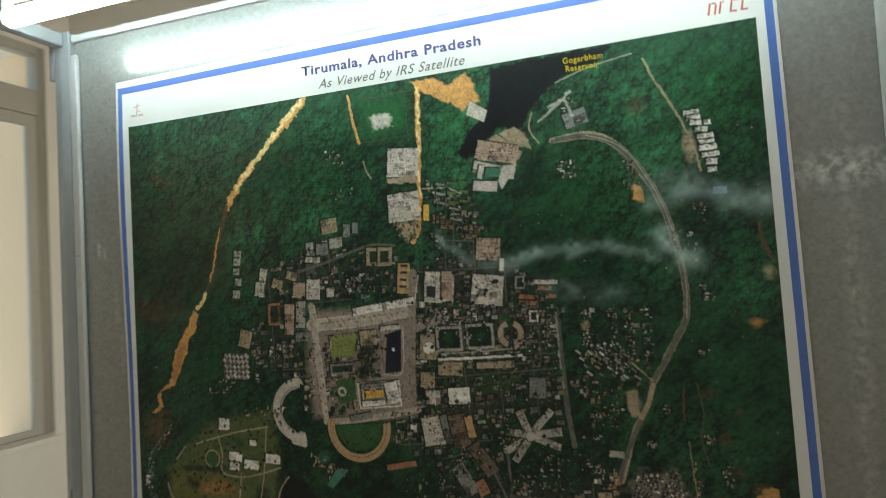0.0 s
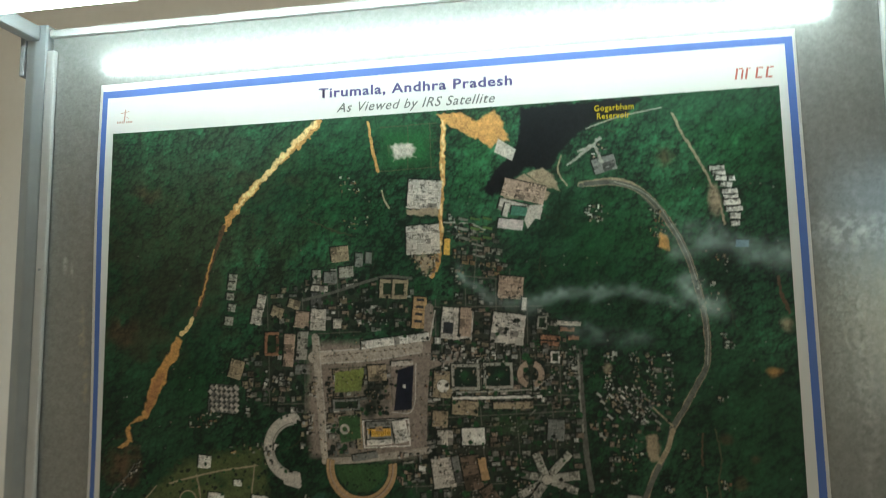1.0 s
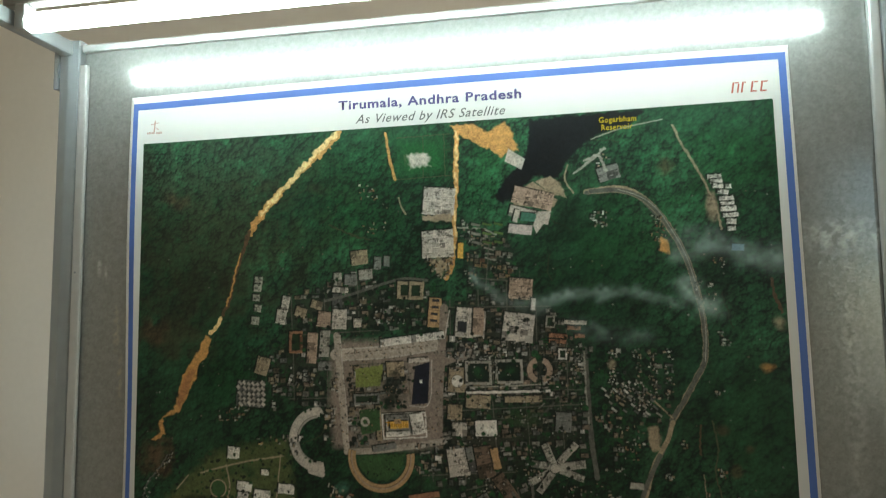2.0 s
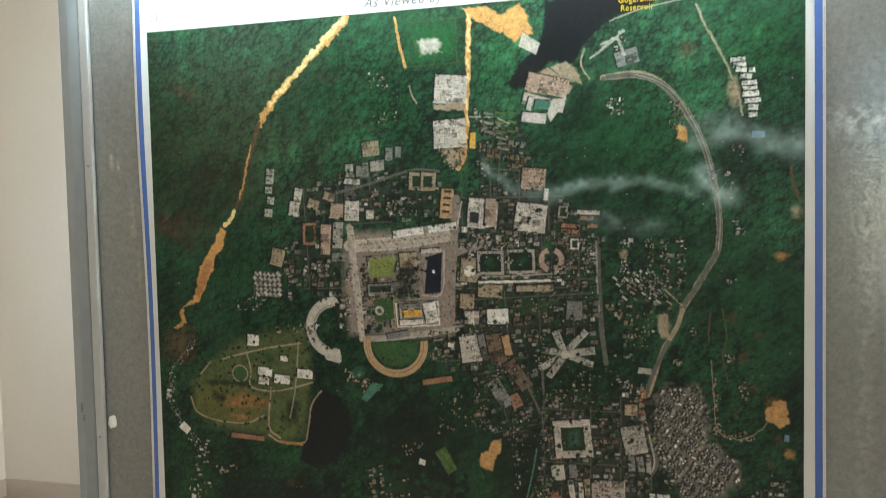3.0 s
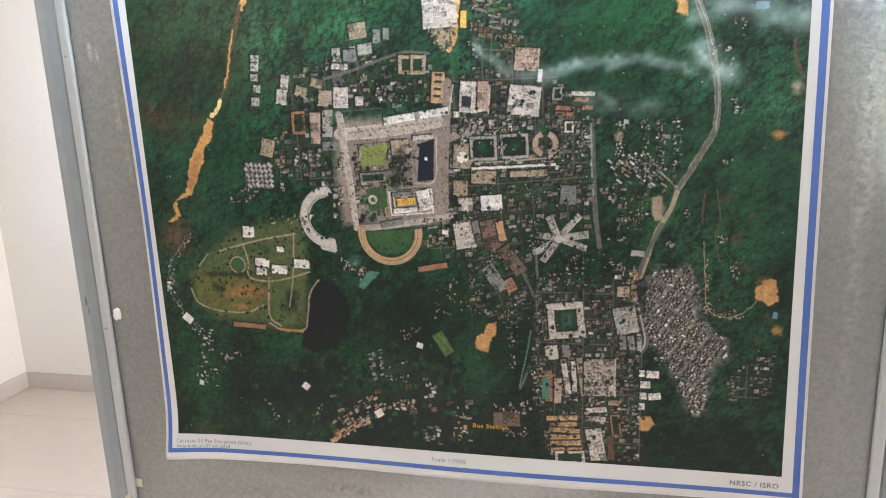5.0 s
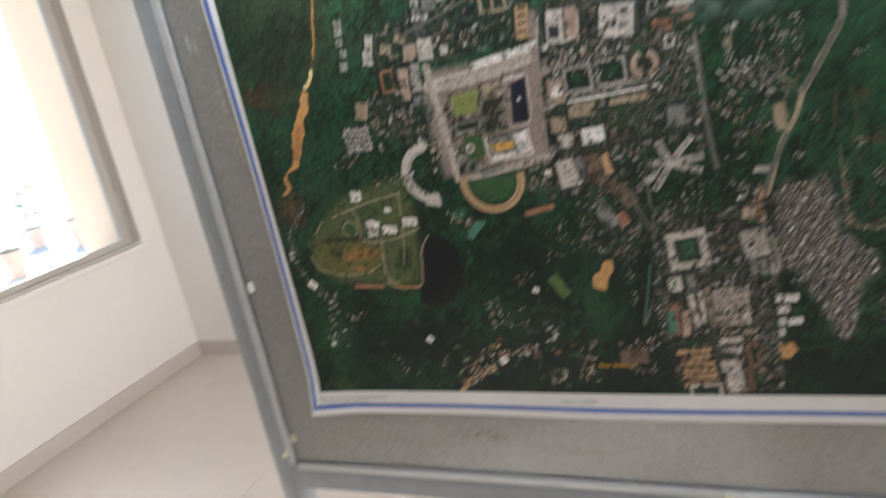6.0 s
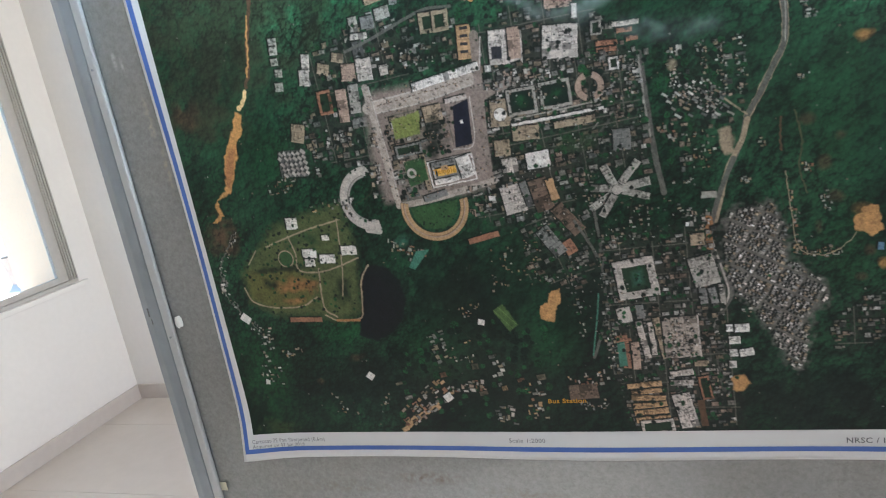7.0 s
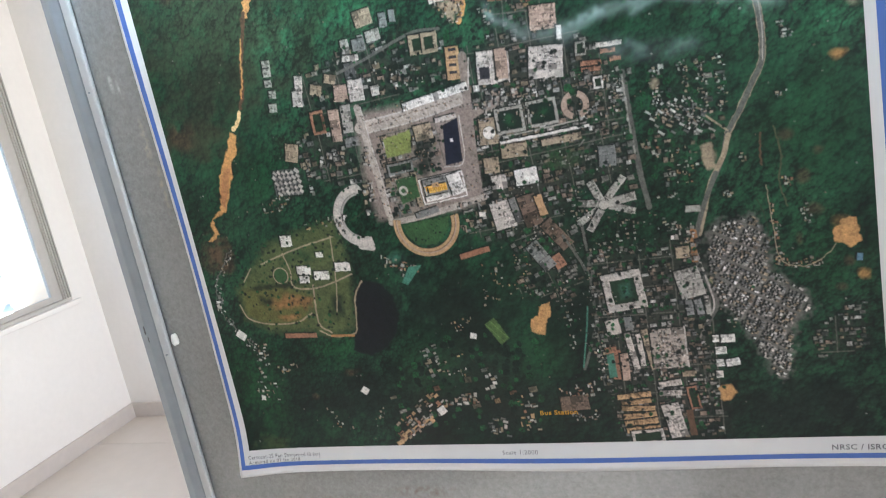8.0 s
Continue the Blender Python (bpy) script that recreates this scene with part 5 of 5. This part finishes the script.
road(TAN, [(67, 552), (76, 574), (108, 585), (154, 586), (183, 574)], 2.3, rag=0.6)
road(TAN, [(239, 466), (232, 532), (223, 575)], 1.8, rag=0.6)
road(TAN, [(195, 533), (190, 589), (207, 606)], 2.7, rag=0.6)
road(TAN, [(101, 498), (84, 517)], 1.8)
road(TAN, [(271, 534), (256, 557), (248, 601), (240, 611), (210, 612), (189, 602)], 2.3, rag=1)
road(DIRT, [(206, 611), (240, 613)], 3.6)
lot(WHITEROOF, 169, 465, 18.0, 16.2, 4, bits=3)
lot(WHITEROOF, 186, 510, 21.6, 12.6, 4, bits=3)
lot(WHITEROOF, 212, 520, 23.4, 12.6, 4, bits=3)
lot(WHITEROOF, 247, 511, 23.4, 12.6, 4, bits=3)
lot(WHITEROOF, 184, 523, 16.2, 10.8, 4, bits=3)
lot(WHITEROOF, 216, 490, 10.8, 7.2, 4, bits=3)
box(BRICK, 156, 607, 52.0, 7.0, 3)
road(ROADGREY, [(73, 465), (55, 491), (37, 513), (30, 544), (34, 566), (46, 584), (58, 599), (78, 628)], 2.0, rag=2.5)
town([(76, 464), (83, 467), (44, 517), (37, 557), (63, 597), (84, 624), (73, 633), (40, 593), (25, 553), (33, 513)], 60, 1.8, 5.4, 30, pal=PALES)
town([(29, 535), (39, 535), (38, 553), (28, 553)], 6, 4.0, 9.0, 0, pal=PALES)
box(WHITEROOF, 55, 599, 16.0, 12.0, 40)
town([(75, 619), (99, 614), (81, 679), (61, 680)], 26, 2.7, 7.2, 0)
town([(99, 651), (147, 649), (145, 663), (102, 664)], 12, 3.0, 8.0, -6, pal=EARTH)
town([(58, 671), (95, 679), (92, 707), (57, 709)], 14, 3.0, 8.0, -6)
town([(296, 498), (345, 514), (369, 530), (343, 539), (303, 515)], 26, 3.2, 8.0, 20, pal=EARTH)
poly(TEALROOF, [(344, 522), (363, 521), (338, 547), (330, 543)], soft=1)
glade(TEALROOF, 329, 506, 12.8, 9.6, a=0.6)
box(BRICK, 439, 513, 41.6, 7.2, -10)
# scattered southern hamlets
poly(CLEARSAND, [(509, 593), (525, 588), (526, 605), (516, 617), (513, 632), (502, 631), (494, 625), (499, 610), (509, 605)], soft=1.5, rag=3)
poly(FIELD, [(434, 612), (448, 603), (465, 634), (453, 643)], soft=1.5, rag=1.5)
road(LEAFY, [(436, 613), (457, 638)], 1.0)
road(LEAFY, [(442, 608), (463, 633)], 1.0)
road(SANDROOF, [(273, 785), (309, 759), (332, 749)], 8.1, rag=3)
town([(274, 757), (322, 713), (348, 707), (356, 720), (337, 748), (275, 790)], 60, 3.6, 9.9, -35, pal=EARTH)
town([(340, 641), (362, 632), (359, 684), (337, 681)], 18, 3.6, 9.0, -20, pal=PALES)
town([(356, 720), (404, 708), (407, 730), (355, 731)], 26, 3.6, 9.1, 4, pal=EARTH)
box(WHITEROOF, 350, 735, 12.7, 10.9, -31)
box(WHITEROOF, 238, 699, 9.9, 10.8, 40)
box(WHITEROOF, 416, 627, 8.8, 8.0, 15)
box(WHITEROOF, 65, 703, 7.0, 8.0, 14)
town([(419, 664), (436, 663), (438, 706), (421, 707)], 10, 4.8, 8.9, -7, pal=PALES)
town([(415, 748), (448, 750), (447, 777), (417, 775)], 14, 4.8, 9.7, 8, pal=PALES)
town([(463, 705), (487, 712), (485, 770), (460, 772)], 22, 3.2, 8.9, -7, pal=EARTH)
town([(360, 666), (395, 647), (401, 682), (367, 693)], 14, 1.6, 5.6, 0, pal=EARTH)
town([(166, 722), (218, 766), (198, 776), (156, 732)], 10, 2.0, 7.0, -6, pal=EARTH)
town([(237, 755), (268, 716), (271, 725), (246, 764)], 10, 2.0, 5.0, -6)
glade(SOIL, 223, 668, 12.6, 7.2, a=0.7)
glade(SOIL, 159, 705, 9.0, 6.3, a=0.6)
glade(GARDEN, 62, 781, 40.2, 14.1, a=0.5)
town([(442, 529), (481, 529), (480, 577), (439, 587)], 26, 1.6, 4.8, 0, pal=EARTH)
town([(490, 521), (513, 520), (503, 577), (480, 577)], 24, 1.4, 4.9, 0, pal=EARTH)
town([(508, 568), (558, 559), (554, 579), (503, 581)], 18, 1.4, 4.9, 0)
town([(389, 605), (422, 595), (413, 617), (384, 618)], 14, 1.6, 4.0, 0, pal=EARTH)
town([(534, 584), (557, 583), (552, 658), (537, 658)], 18, 1.6, 5.6, 0)
lot(SOILROOF, 548, 501, 17.0, 42.4, -36, bits=16)
lot(BRICK, 545, 536, 14.0, 18.2, -25, bits=4)
lot(GREYROOF, 524, 527, 17.7, 40.3, -32, bits=8)
road(ROADGREY, [(555, 504), (570, 535), (577, 551)], 3.2)
town([(514, 497), (537, 489), (528, 512), (513, 520)], 12, 2.1, 5.6, -20)
lot(PALE, 619, 583, 48.0, 49.6, -6, hole=1, bits=14)
poly(TEALROOF, [(612, 574), (628, 570), (630, 591), (613, 595)], soft=2, a=0.15)
box(PALE, 600, 629, 16.8, 19.6, -6)
box(GREYROOF, 619, 626, 9.6, 17.6, -3)
# southern town
lot(PALE, 619, 663, 7.3, 50.0, -9, bits=7)
lot(PALE, 630, 662, 6.3, 43.4, -2, bits=7)
lot(TAN, 640, 662, 8.1, 54.8, -8, bits=14)
lot(PAVING2, 664, 662, 41.6, 52.8, -1, bits=0)
town([(648, 638), (681, 637), (682, 688), (648, 689)], 150, 1.4, 3.5, 0)
road(PALE, [(684, 635), (684, 688)], 1.6)
lot(CONCRETE, 696, 580, 28.3, 36.8, -11, bits=40)
lot(GREYROOF, 693, 611, 8.4, 19.6, -3, bits=5)
lot(GREYROOF, 704, 611, 8.5, 19.8, -11, bits=5)
lot(CONCRETE, 714, 612, 5.6, 18.2, -3, bits=4)
lot(TAN, 692, 541, 15.4, 14.0, 0, bits=6)
lot(WHITEROOF, 720, 653, 9.8, 9.1, 0, bits=4)
lot(WHITEROOF, 732, 654, 16.0, 10.4, 0, bits=4)
lot(WHITEROOF, 723, 669, 12.6, 9.1, 0, bits=4)
lot(WHITEROOF, 722, 685, 11.2, 9.1, 0, bits=4)
lot(WHITEROOF, 735, 685, 15.6, 9.2, -8, bits=4)
lot(WHITEROOF, 719, 700, 8.4, 9.1, 0, bits=4)
lot(BRICK, 598, 680, 11.2, 40.0, 2, bits=6)
poly(TEALROOF, [(587, 663), (596, 664), (597, 697), (587, 698)], soft=1.5)
lot(PINKROOF, 608, 684, 9.6, 36.8, 0, bits=4)
lot(BRICK, 593, 660, 14.5, 8.1, -7, bits=3)
town([(572, 648), (587, 648), (587, 698), (575, 699)], 22, 2.1, 4.9, 0)
lot(SANDROOF, 614, 724, 41.9, 6.9, -5, bits=12)
lot(SANDROOF, 616, 733, 36.8, 6.0, -6, bits=12)
lot(SANDROOF, 617, 742, 41.6, 6.8, 2, bits=12)
lot(SANDROOF, 618, 752, 41.9, 6.9, -5, bits=12)
lot(SANDROOF, 619, 761, 41.9, 6.9, -5, bits=12)
lot(SANDROOF, 620, 771, 41.9, 6.9, -5, bits=12)
lot(PALE, 625, 782, 40.3, 19.3, -5, hole=1, bits=10)
lot(PALE, 660, 760, 21.2, 46.7, -11, bits=40)
lot(PALE, 660, 709, 27.4, 7.3, -7, bits=6)
lot(PALE, 659, 722, 27.2, 7.2, 0, bits=6)
lot(BRICK, 686, 730, 12.7, 31.1, -8, hole=1, bits=4)
lot(TAN, 684, 697, 16.8, 7.0, 0, bits=3)
box(SOIL, 680, 764, 8.0, 35.2, -4, sh=0)
town([(646, 695), (670, 693), (670, 702), (646, 703)], 8, 3.2, 7.3, -7)
town([(693, 700), (715, 699), (716, 741), (697, 742)], 20, 2.1, 5.6, 0)
poly(CLEARSAND, [(715, 717), (730, 713), (737, 727), (727, 736), (717, 734)], soft=2, rag=3, a=0.7)
lot(SOILROOF, 537, 731, 37.1, 21.0, -4, bits=14)
town([(515, 711), (571, 699), (571, 720), (519, 723)], 24, 2.4, 7.3, -7, pal=EARTH)
town([(531, 745), (563, 742), (566, 755), (530, 758)], 20, 1.6, 4.8, -7)
quarter([(728, 514), (772, 508), (786, 539), (781, 570), (817, 599), (823, 622), (804, 646), (795, 706), (785, 707), (756, 648), (719, 583), (722, 533)], 32, 4.2, 0.97, pal=PALES, dim=1.4, ground=0.95, earth=CONCRETE * 0.45)
quarter([(852, 628), (878, 620), (881, 673), (855, 683), (828, 684), (826, 653)], 0, 5.6, 0.60, dim=0.75)
town([(789, 495), (795, 495), (801, 562), (835, 561), (842, 572), (822, 576), (792, 569)], 70, 1.5, 4.8, 0, pal=EARTH)
road(TAN, [(788, 473), (792, 524), (797, 562), (822, 572), (845, 560), (854, 549)], 1.0, rag=1)
town([(818, 499), (832, 498), (832, 524), (820, 520)], 12, 2.1, 4.9, -8)
town([(802, 463), (813, 459), (815, 477), (804, 477)], 8, 2.1, 4.9, 0, pal=EARTH)
poly(CLEARSAND, [(850, 535), (862, 523), (875, 523), (880, 549), (869, 554), (854, 545)], soft=2, rag=5)
glade(CLEARSAND, 860, 523, 9.8, 7.0, a=0.4)
glade(SAND, 877, 586, 8.5, 8.5, a=0.7)
glade(SOIL, 865, 571, 7.0, 7.0, a=0.7)
box(BLUEROOF, 876, 567, 6.0, 8.4, 5)
town([(723, 590), (755, 617), (749, 648), (728, 634)], 20, 2.1, 5.6, 0)
town([(675, 496), (690, 503), (690, 526), (676, 518)], 14, 2.1, 6.3, 0)
box(CONCRETE, 709, 490, 16.8, 7.7, 3)
town([(690, 507), (707, 507), (707, 526), (691, 526)], 18, 2.1, 5.6, 0)
town([(741, 473), (754, 473), (751, 481), (741, 481)], 8, 1.8, 4.8, 0)
town([(671, 470), (696, 468), (696, 474), (672, 474)], 12, 1.4, 4.2, 0)
glade(TAN, 731, 433, 9.6, 10.8, a=0.85)
poly(TAN, [(724, 419), (735, 416), (738, 444), (727, 447)], soft=3, rag=3)
town([(678, 322), (688, 322), (691, 335), (680, 334)], 10, 1.4, 4.5, 0)
town([(707, 322), (717, 322), (720, 335), (710, 335)], 10, 1.4, 4.5, 0)
town([(726, 322), (736, 322), (739, 335), (729, 335)], 10, 1.4, 4.5, 0)
town([(745, 322), (755, 322), (758, 335), (747, 335)], 10, 1.4, 4.5, 0)
town([(678, 339), (688, 339), (691, 352), (680, 352)], 10, 1.4, 4.5, 0)
town([(708, 339), (717, 339), (721, 352), (710, 352)], 10, 1.2, 3.9, 0)
town([(727, 339), (736, 339), (740, 352), (729, 352)], 10, 1.2, 3.9, 0)
town([(745, 339), (755, 339), (758, 352), (748, 352)], 10, 1.4, 4.5, 0)
town([(678, 355), (688, 355), (691, 368), (680, 368)], 10, 1.4, 4.5, 0)
town([(708, 355), (717, 355), (721, 368), (710, 368)], 10, 1.4, 4.6, 0)
town([(727, 355), (736, 355), (740, 368), (729, 368)], 10, 1.4, 4.5, 0)
town([(746, 355), (755, 355), (759, 368), (748, 368)], 10, 1.2, 3.9, 0)
town([(678, 372), (688, 372), (692, 385), (680, 385)], 10, 1.4, 4.5, 0)
town([(708, 372), (718, 372), (721, 384), (710, 384)], 10, 1.4, 4.6, 0)
town([(727, 372), (736, 371), (740, 384), (729, 384)], 10, 1.4, 4.6, -8)
town([(746, 371), (755, 371), (759, 384), (748, 384)], 10, 1.4, 4.5, 0)
town([(682, 365), (713, 362), (733, 394), (720, 401), (685, 380)], 60, 2.1, 4.9, 45)
town([(661, 402), (679, 401), (679, 423), (661, 423)], 12, 2.1, 6.4, -8, pal=EARTH)
town([(686, 416), (720, 415), (721, 458), (686, 459)], 30, 1.4, 4.9, 0, pal=EARTH)
town([(811, 313), (824, 306), (824, 317), (815, 317)], 6, 2.8, 5.6, 0)
town([(806, 372), (816, 372), (816, 380), (806, 380)], 6, 2.1, 4.9, 0)
town([(764, 425), (771, 425), (771, 443), (764, 443)], 6, 2.1, 4.9, 0, pal=EARTH)
glade(TAN, 684, 340, 4.8, 6.0, a=0.8)
town([(777, 234), (810, 241), (811, 275), (791, 275)], 20, 2.1, 4.9, 5)
town([(342, 251), (390, 252), (389, 290), (349, 289)], 22, 1.6, 5.6, 0)
town([(382, 259), (421, 267), (417, 290), (389, 290)], 18, 1.6, 4.8, 0)
town([(253, 438), (270, 438), (269, 470), (252, 471)], 10, 2.7, 7.2, 0)
town([(183, 448), (253, 438), (253, 451), (192, 456)], 12, 2.7, 6.3, 0, pal=EARTH)
# fenced plots and sheds of the northern clearings
poly(LEAF * 0.9, [(398, 30), (478, 28), (479, 96), (404, 94)], soft=6, rag=6, a=0.28)
for u0, v0, u1, v1 in ((404, 34, 478, 32), (404, 92, 478, 90), (440, 34, 441, 92), (470, 32, 471, 92)):
    road(OLIVE * 1.4, [(u0, v0), (u1, v1)], 1.0, rag=1.0)
poly(PALE, [(418, 58), (446, 55), (450, 74), (424, 77)], soft=4, rag=5, a=0.75)
for k in range(9):
    box((LEAFY if k % 3 else CONCRETE) * rng.uniform(0.5, 0.9), 512 + 15 * (k % 3), 158 + 12 * (k // 3), 12.5, 3.2, 12, sh=0.6)
# terraced hut rows east of the lodgings
for i in range(5):
    for j in range(4):
        u, v = 672 + 13.5 * i + 4 * j, 372 + 8.5 * j + 1.2 * i
        box(PALES[rng.integers(5)] * rng.uniform(0.5, 0.95), u, v, rng.uniform(5, 8), 2.4, 38, sh=0.9)
# a by-road and dry gullies in the eastern woods
road(OLIVE * 1.3, [(800, 410), (806, 440), (802, 470), (808, 500)], 2.0, rag=1.5)
for u, v in ((826, 470), (842, 440), (818, 540), (858, 600), (812, 420), (835, 505)):
    glade(SOIL, u, v, rng.uniform(5, 10), rng.uniform(5, 11), a=0.6)
# trees and small roofs over the quarters
trees([(226, 248), (343, 213), (437, 238), (543, 226), (615, 271), (657, 322), (658, 460), (586, 492), (541, 509), (418, 443), (465, 442), (467, 343), (452, 305), (325, 304), (307, 343), (320, 453), (268, 503), (255, 398), (213, 358)], 460, 0.9, 3.0)
town([(459, 306), (650, 315), (651, 431), (541, 494), (433, 497), (465, 434)], 260, 1.0, 2.9, 0, dim=0.8)
town([(316, 304), (467, 306), (465, 450), (312, 457)], 240, 0.9, 2.7, -4, pal=EARTH, dim=0.85)
trees([(339, 382), (428, 343), (423, 397), (379, 405)], 30, 1, 3)
trees([(349, 464), (414, 459), (408, 482), (389, 495), (365, 493), (353, 480)], 30, 0.6, 1.6)
trees([(78, 465), (250, 441), (261, 507), (247, 601), (106, 600), (69, 526)], 300, 0.7, 2.6)
trees([(491, 489), (654, 466), (704, 518), (720, 634), (723, 732), (594, 793), (564, 657), (488, 561)], 420, 0.9, 3.0)
town([(498, 489), (654, 481), (704, 518), (722, 699), (594, 784), (564, 657)], 260, 1.0, 2.9, 0, dim=0.8)
poly(TANK, [(428, 345), (448, 339), (445, 393), (423, 395)], soft=0.8)
box(WHITEROOF, 436, 365, 4.0, 4.0, 0, sh=0)
# thin smoke drifting over the forest
smoke([(506, 222), (528, 242), (546, 257), (586, 260)], 16, 0.30)
smoke([(588, 268), (612, 257), (640, 248), (678, 246)], 26, 0.40)
smoke([(643, 293), (685, 308), (726, 305)], 26, 0.15)
smoke([(767, 199), (809, 191), (847, 206), (887, 211)], 40, 0.36)
smoke([(777, 241), (794, 268), (810, 272)], 32, 0.40)
smoke([(668, 262), (700, 250), (745, 262), (770, 272)], 18, 0.22)

# ink strength of a contrasty glossy print
INK = 1.16 * np.clip(INK, 0, 1) ** 1.05
# greyed and lifted towards blue: the gloss's veil put into the ink
INK = 0.84 * INK + 0.16 * INK.mean(axis=2, keepdims=True)
INK = np.clip(INK + np.array([0.0015, 0.0035, 0.0040]), 0.0015, 0.85)
lift_of = np.vectorize(lift)
coords = np.stack([GX - P_OFF.x, -lift_of(GX, GZ) - 0.00025 - 0.001 - P_OFF.y, GZ - P_OFF.z], -1).reshape(-1, 3)
index = np.arange(NU * NV).reshape(NV, NU)
quads = np.stack([index[:-1, :-1], index[1:, :-1], index[1:, 1:], index[:-1, 1:]], -1).reshape(-1, 4)
me = bpy.data.meshes.new("map_print")
me.vertices.add(NU * NV)
me.vertices.foreach_set("co", coords.astype(np.float32).ravel())
me.loops.add(quads.size)
me.loops.foreach_set("vertex_index", quads.astype(np.int32).ravel())
me.polygons.add(len(quads))
me.polygons.foreach_set("loop_start", np.arange(0, quads.size, 4, dtype=np.int32))
me.update(calc_edges=True)
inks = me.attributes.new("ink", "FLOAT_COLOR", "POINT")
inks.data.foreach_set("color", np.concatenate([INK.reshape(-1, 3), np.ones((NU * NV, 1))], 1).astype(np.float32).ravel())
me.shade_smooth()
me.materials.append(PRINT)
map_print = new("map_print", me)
map_print.parent = poster
tagged(map_print, "printed satellite picture of a forest town")

# ---- floor tiles ----
TX, TY, JOINT = 1.305, 0.61, 0.002
proto = bpy.data.meshes.new("tile")
bm = boxes((0, TX - JOINT, 0, TY - JOINT, -0.0062, 0.0))
bm.to_mesh(proto)
bm.free()
proto.materials.append(TILE)
x_start, y_start = -1.67 - TX, 1.235 - 9 * TY
for i in range(6):
    for j in range(11):
        x, y = x_start + i * TX, y_start + j * TY
        if x > XR or y > YB:
            continue
        tile = new("tile", proto)
        tile.parent = floor
        tile.location = (x, y, 0)
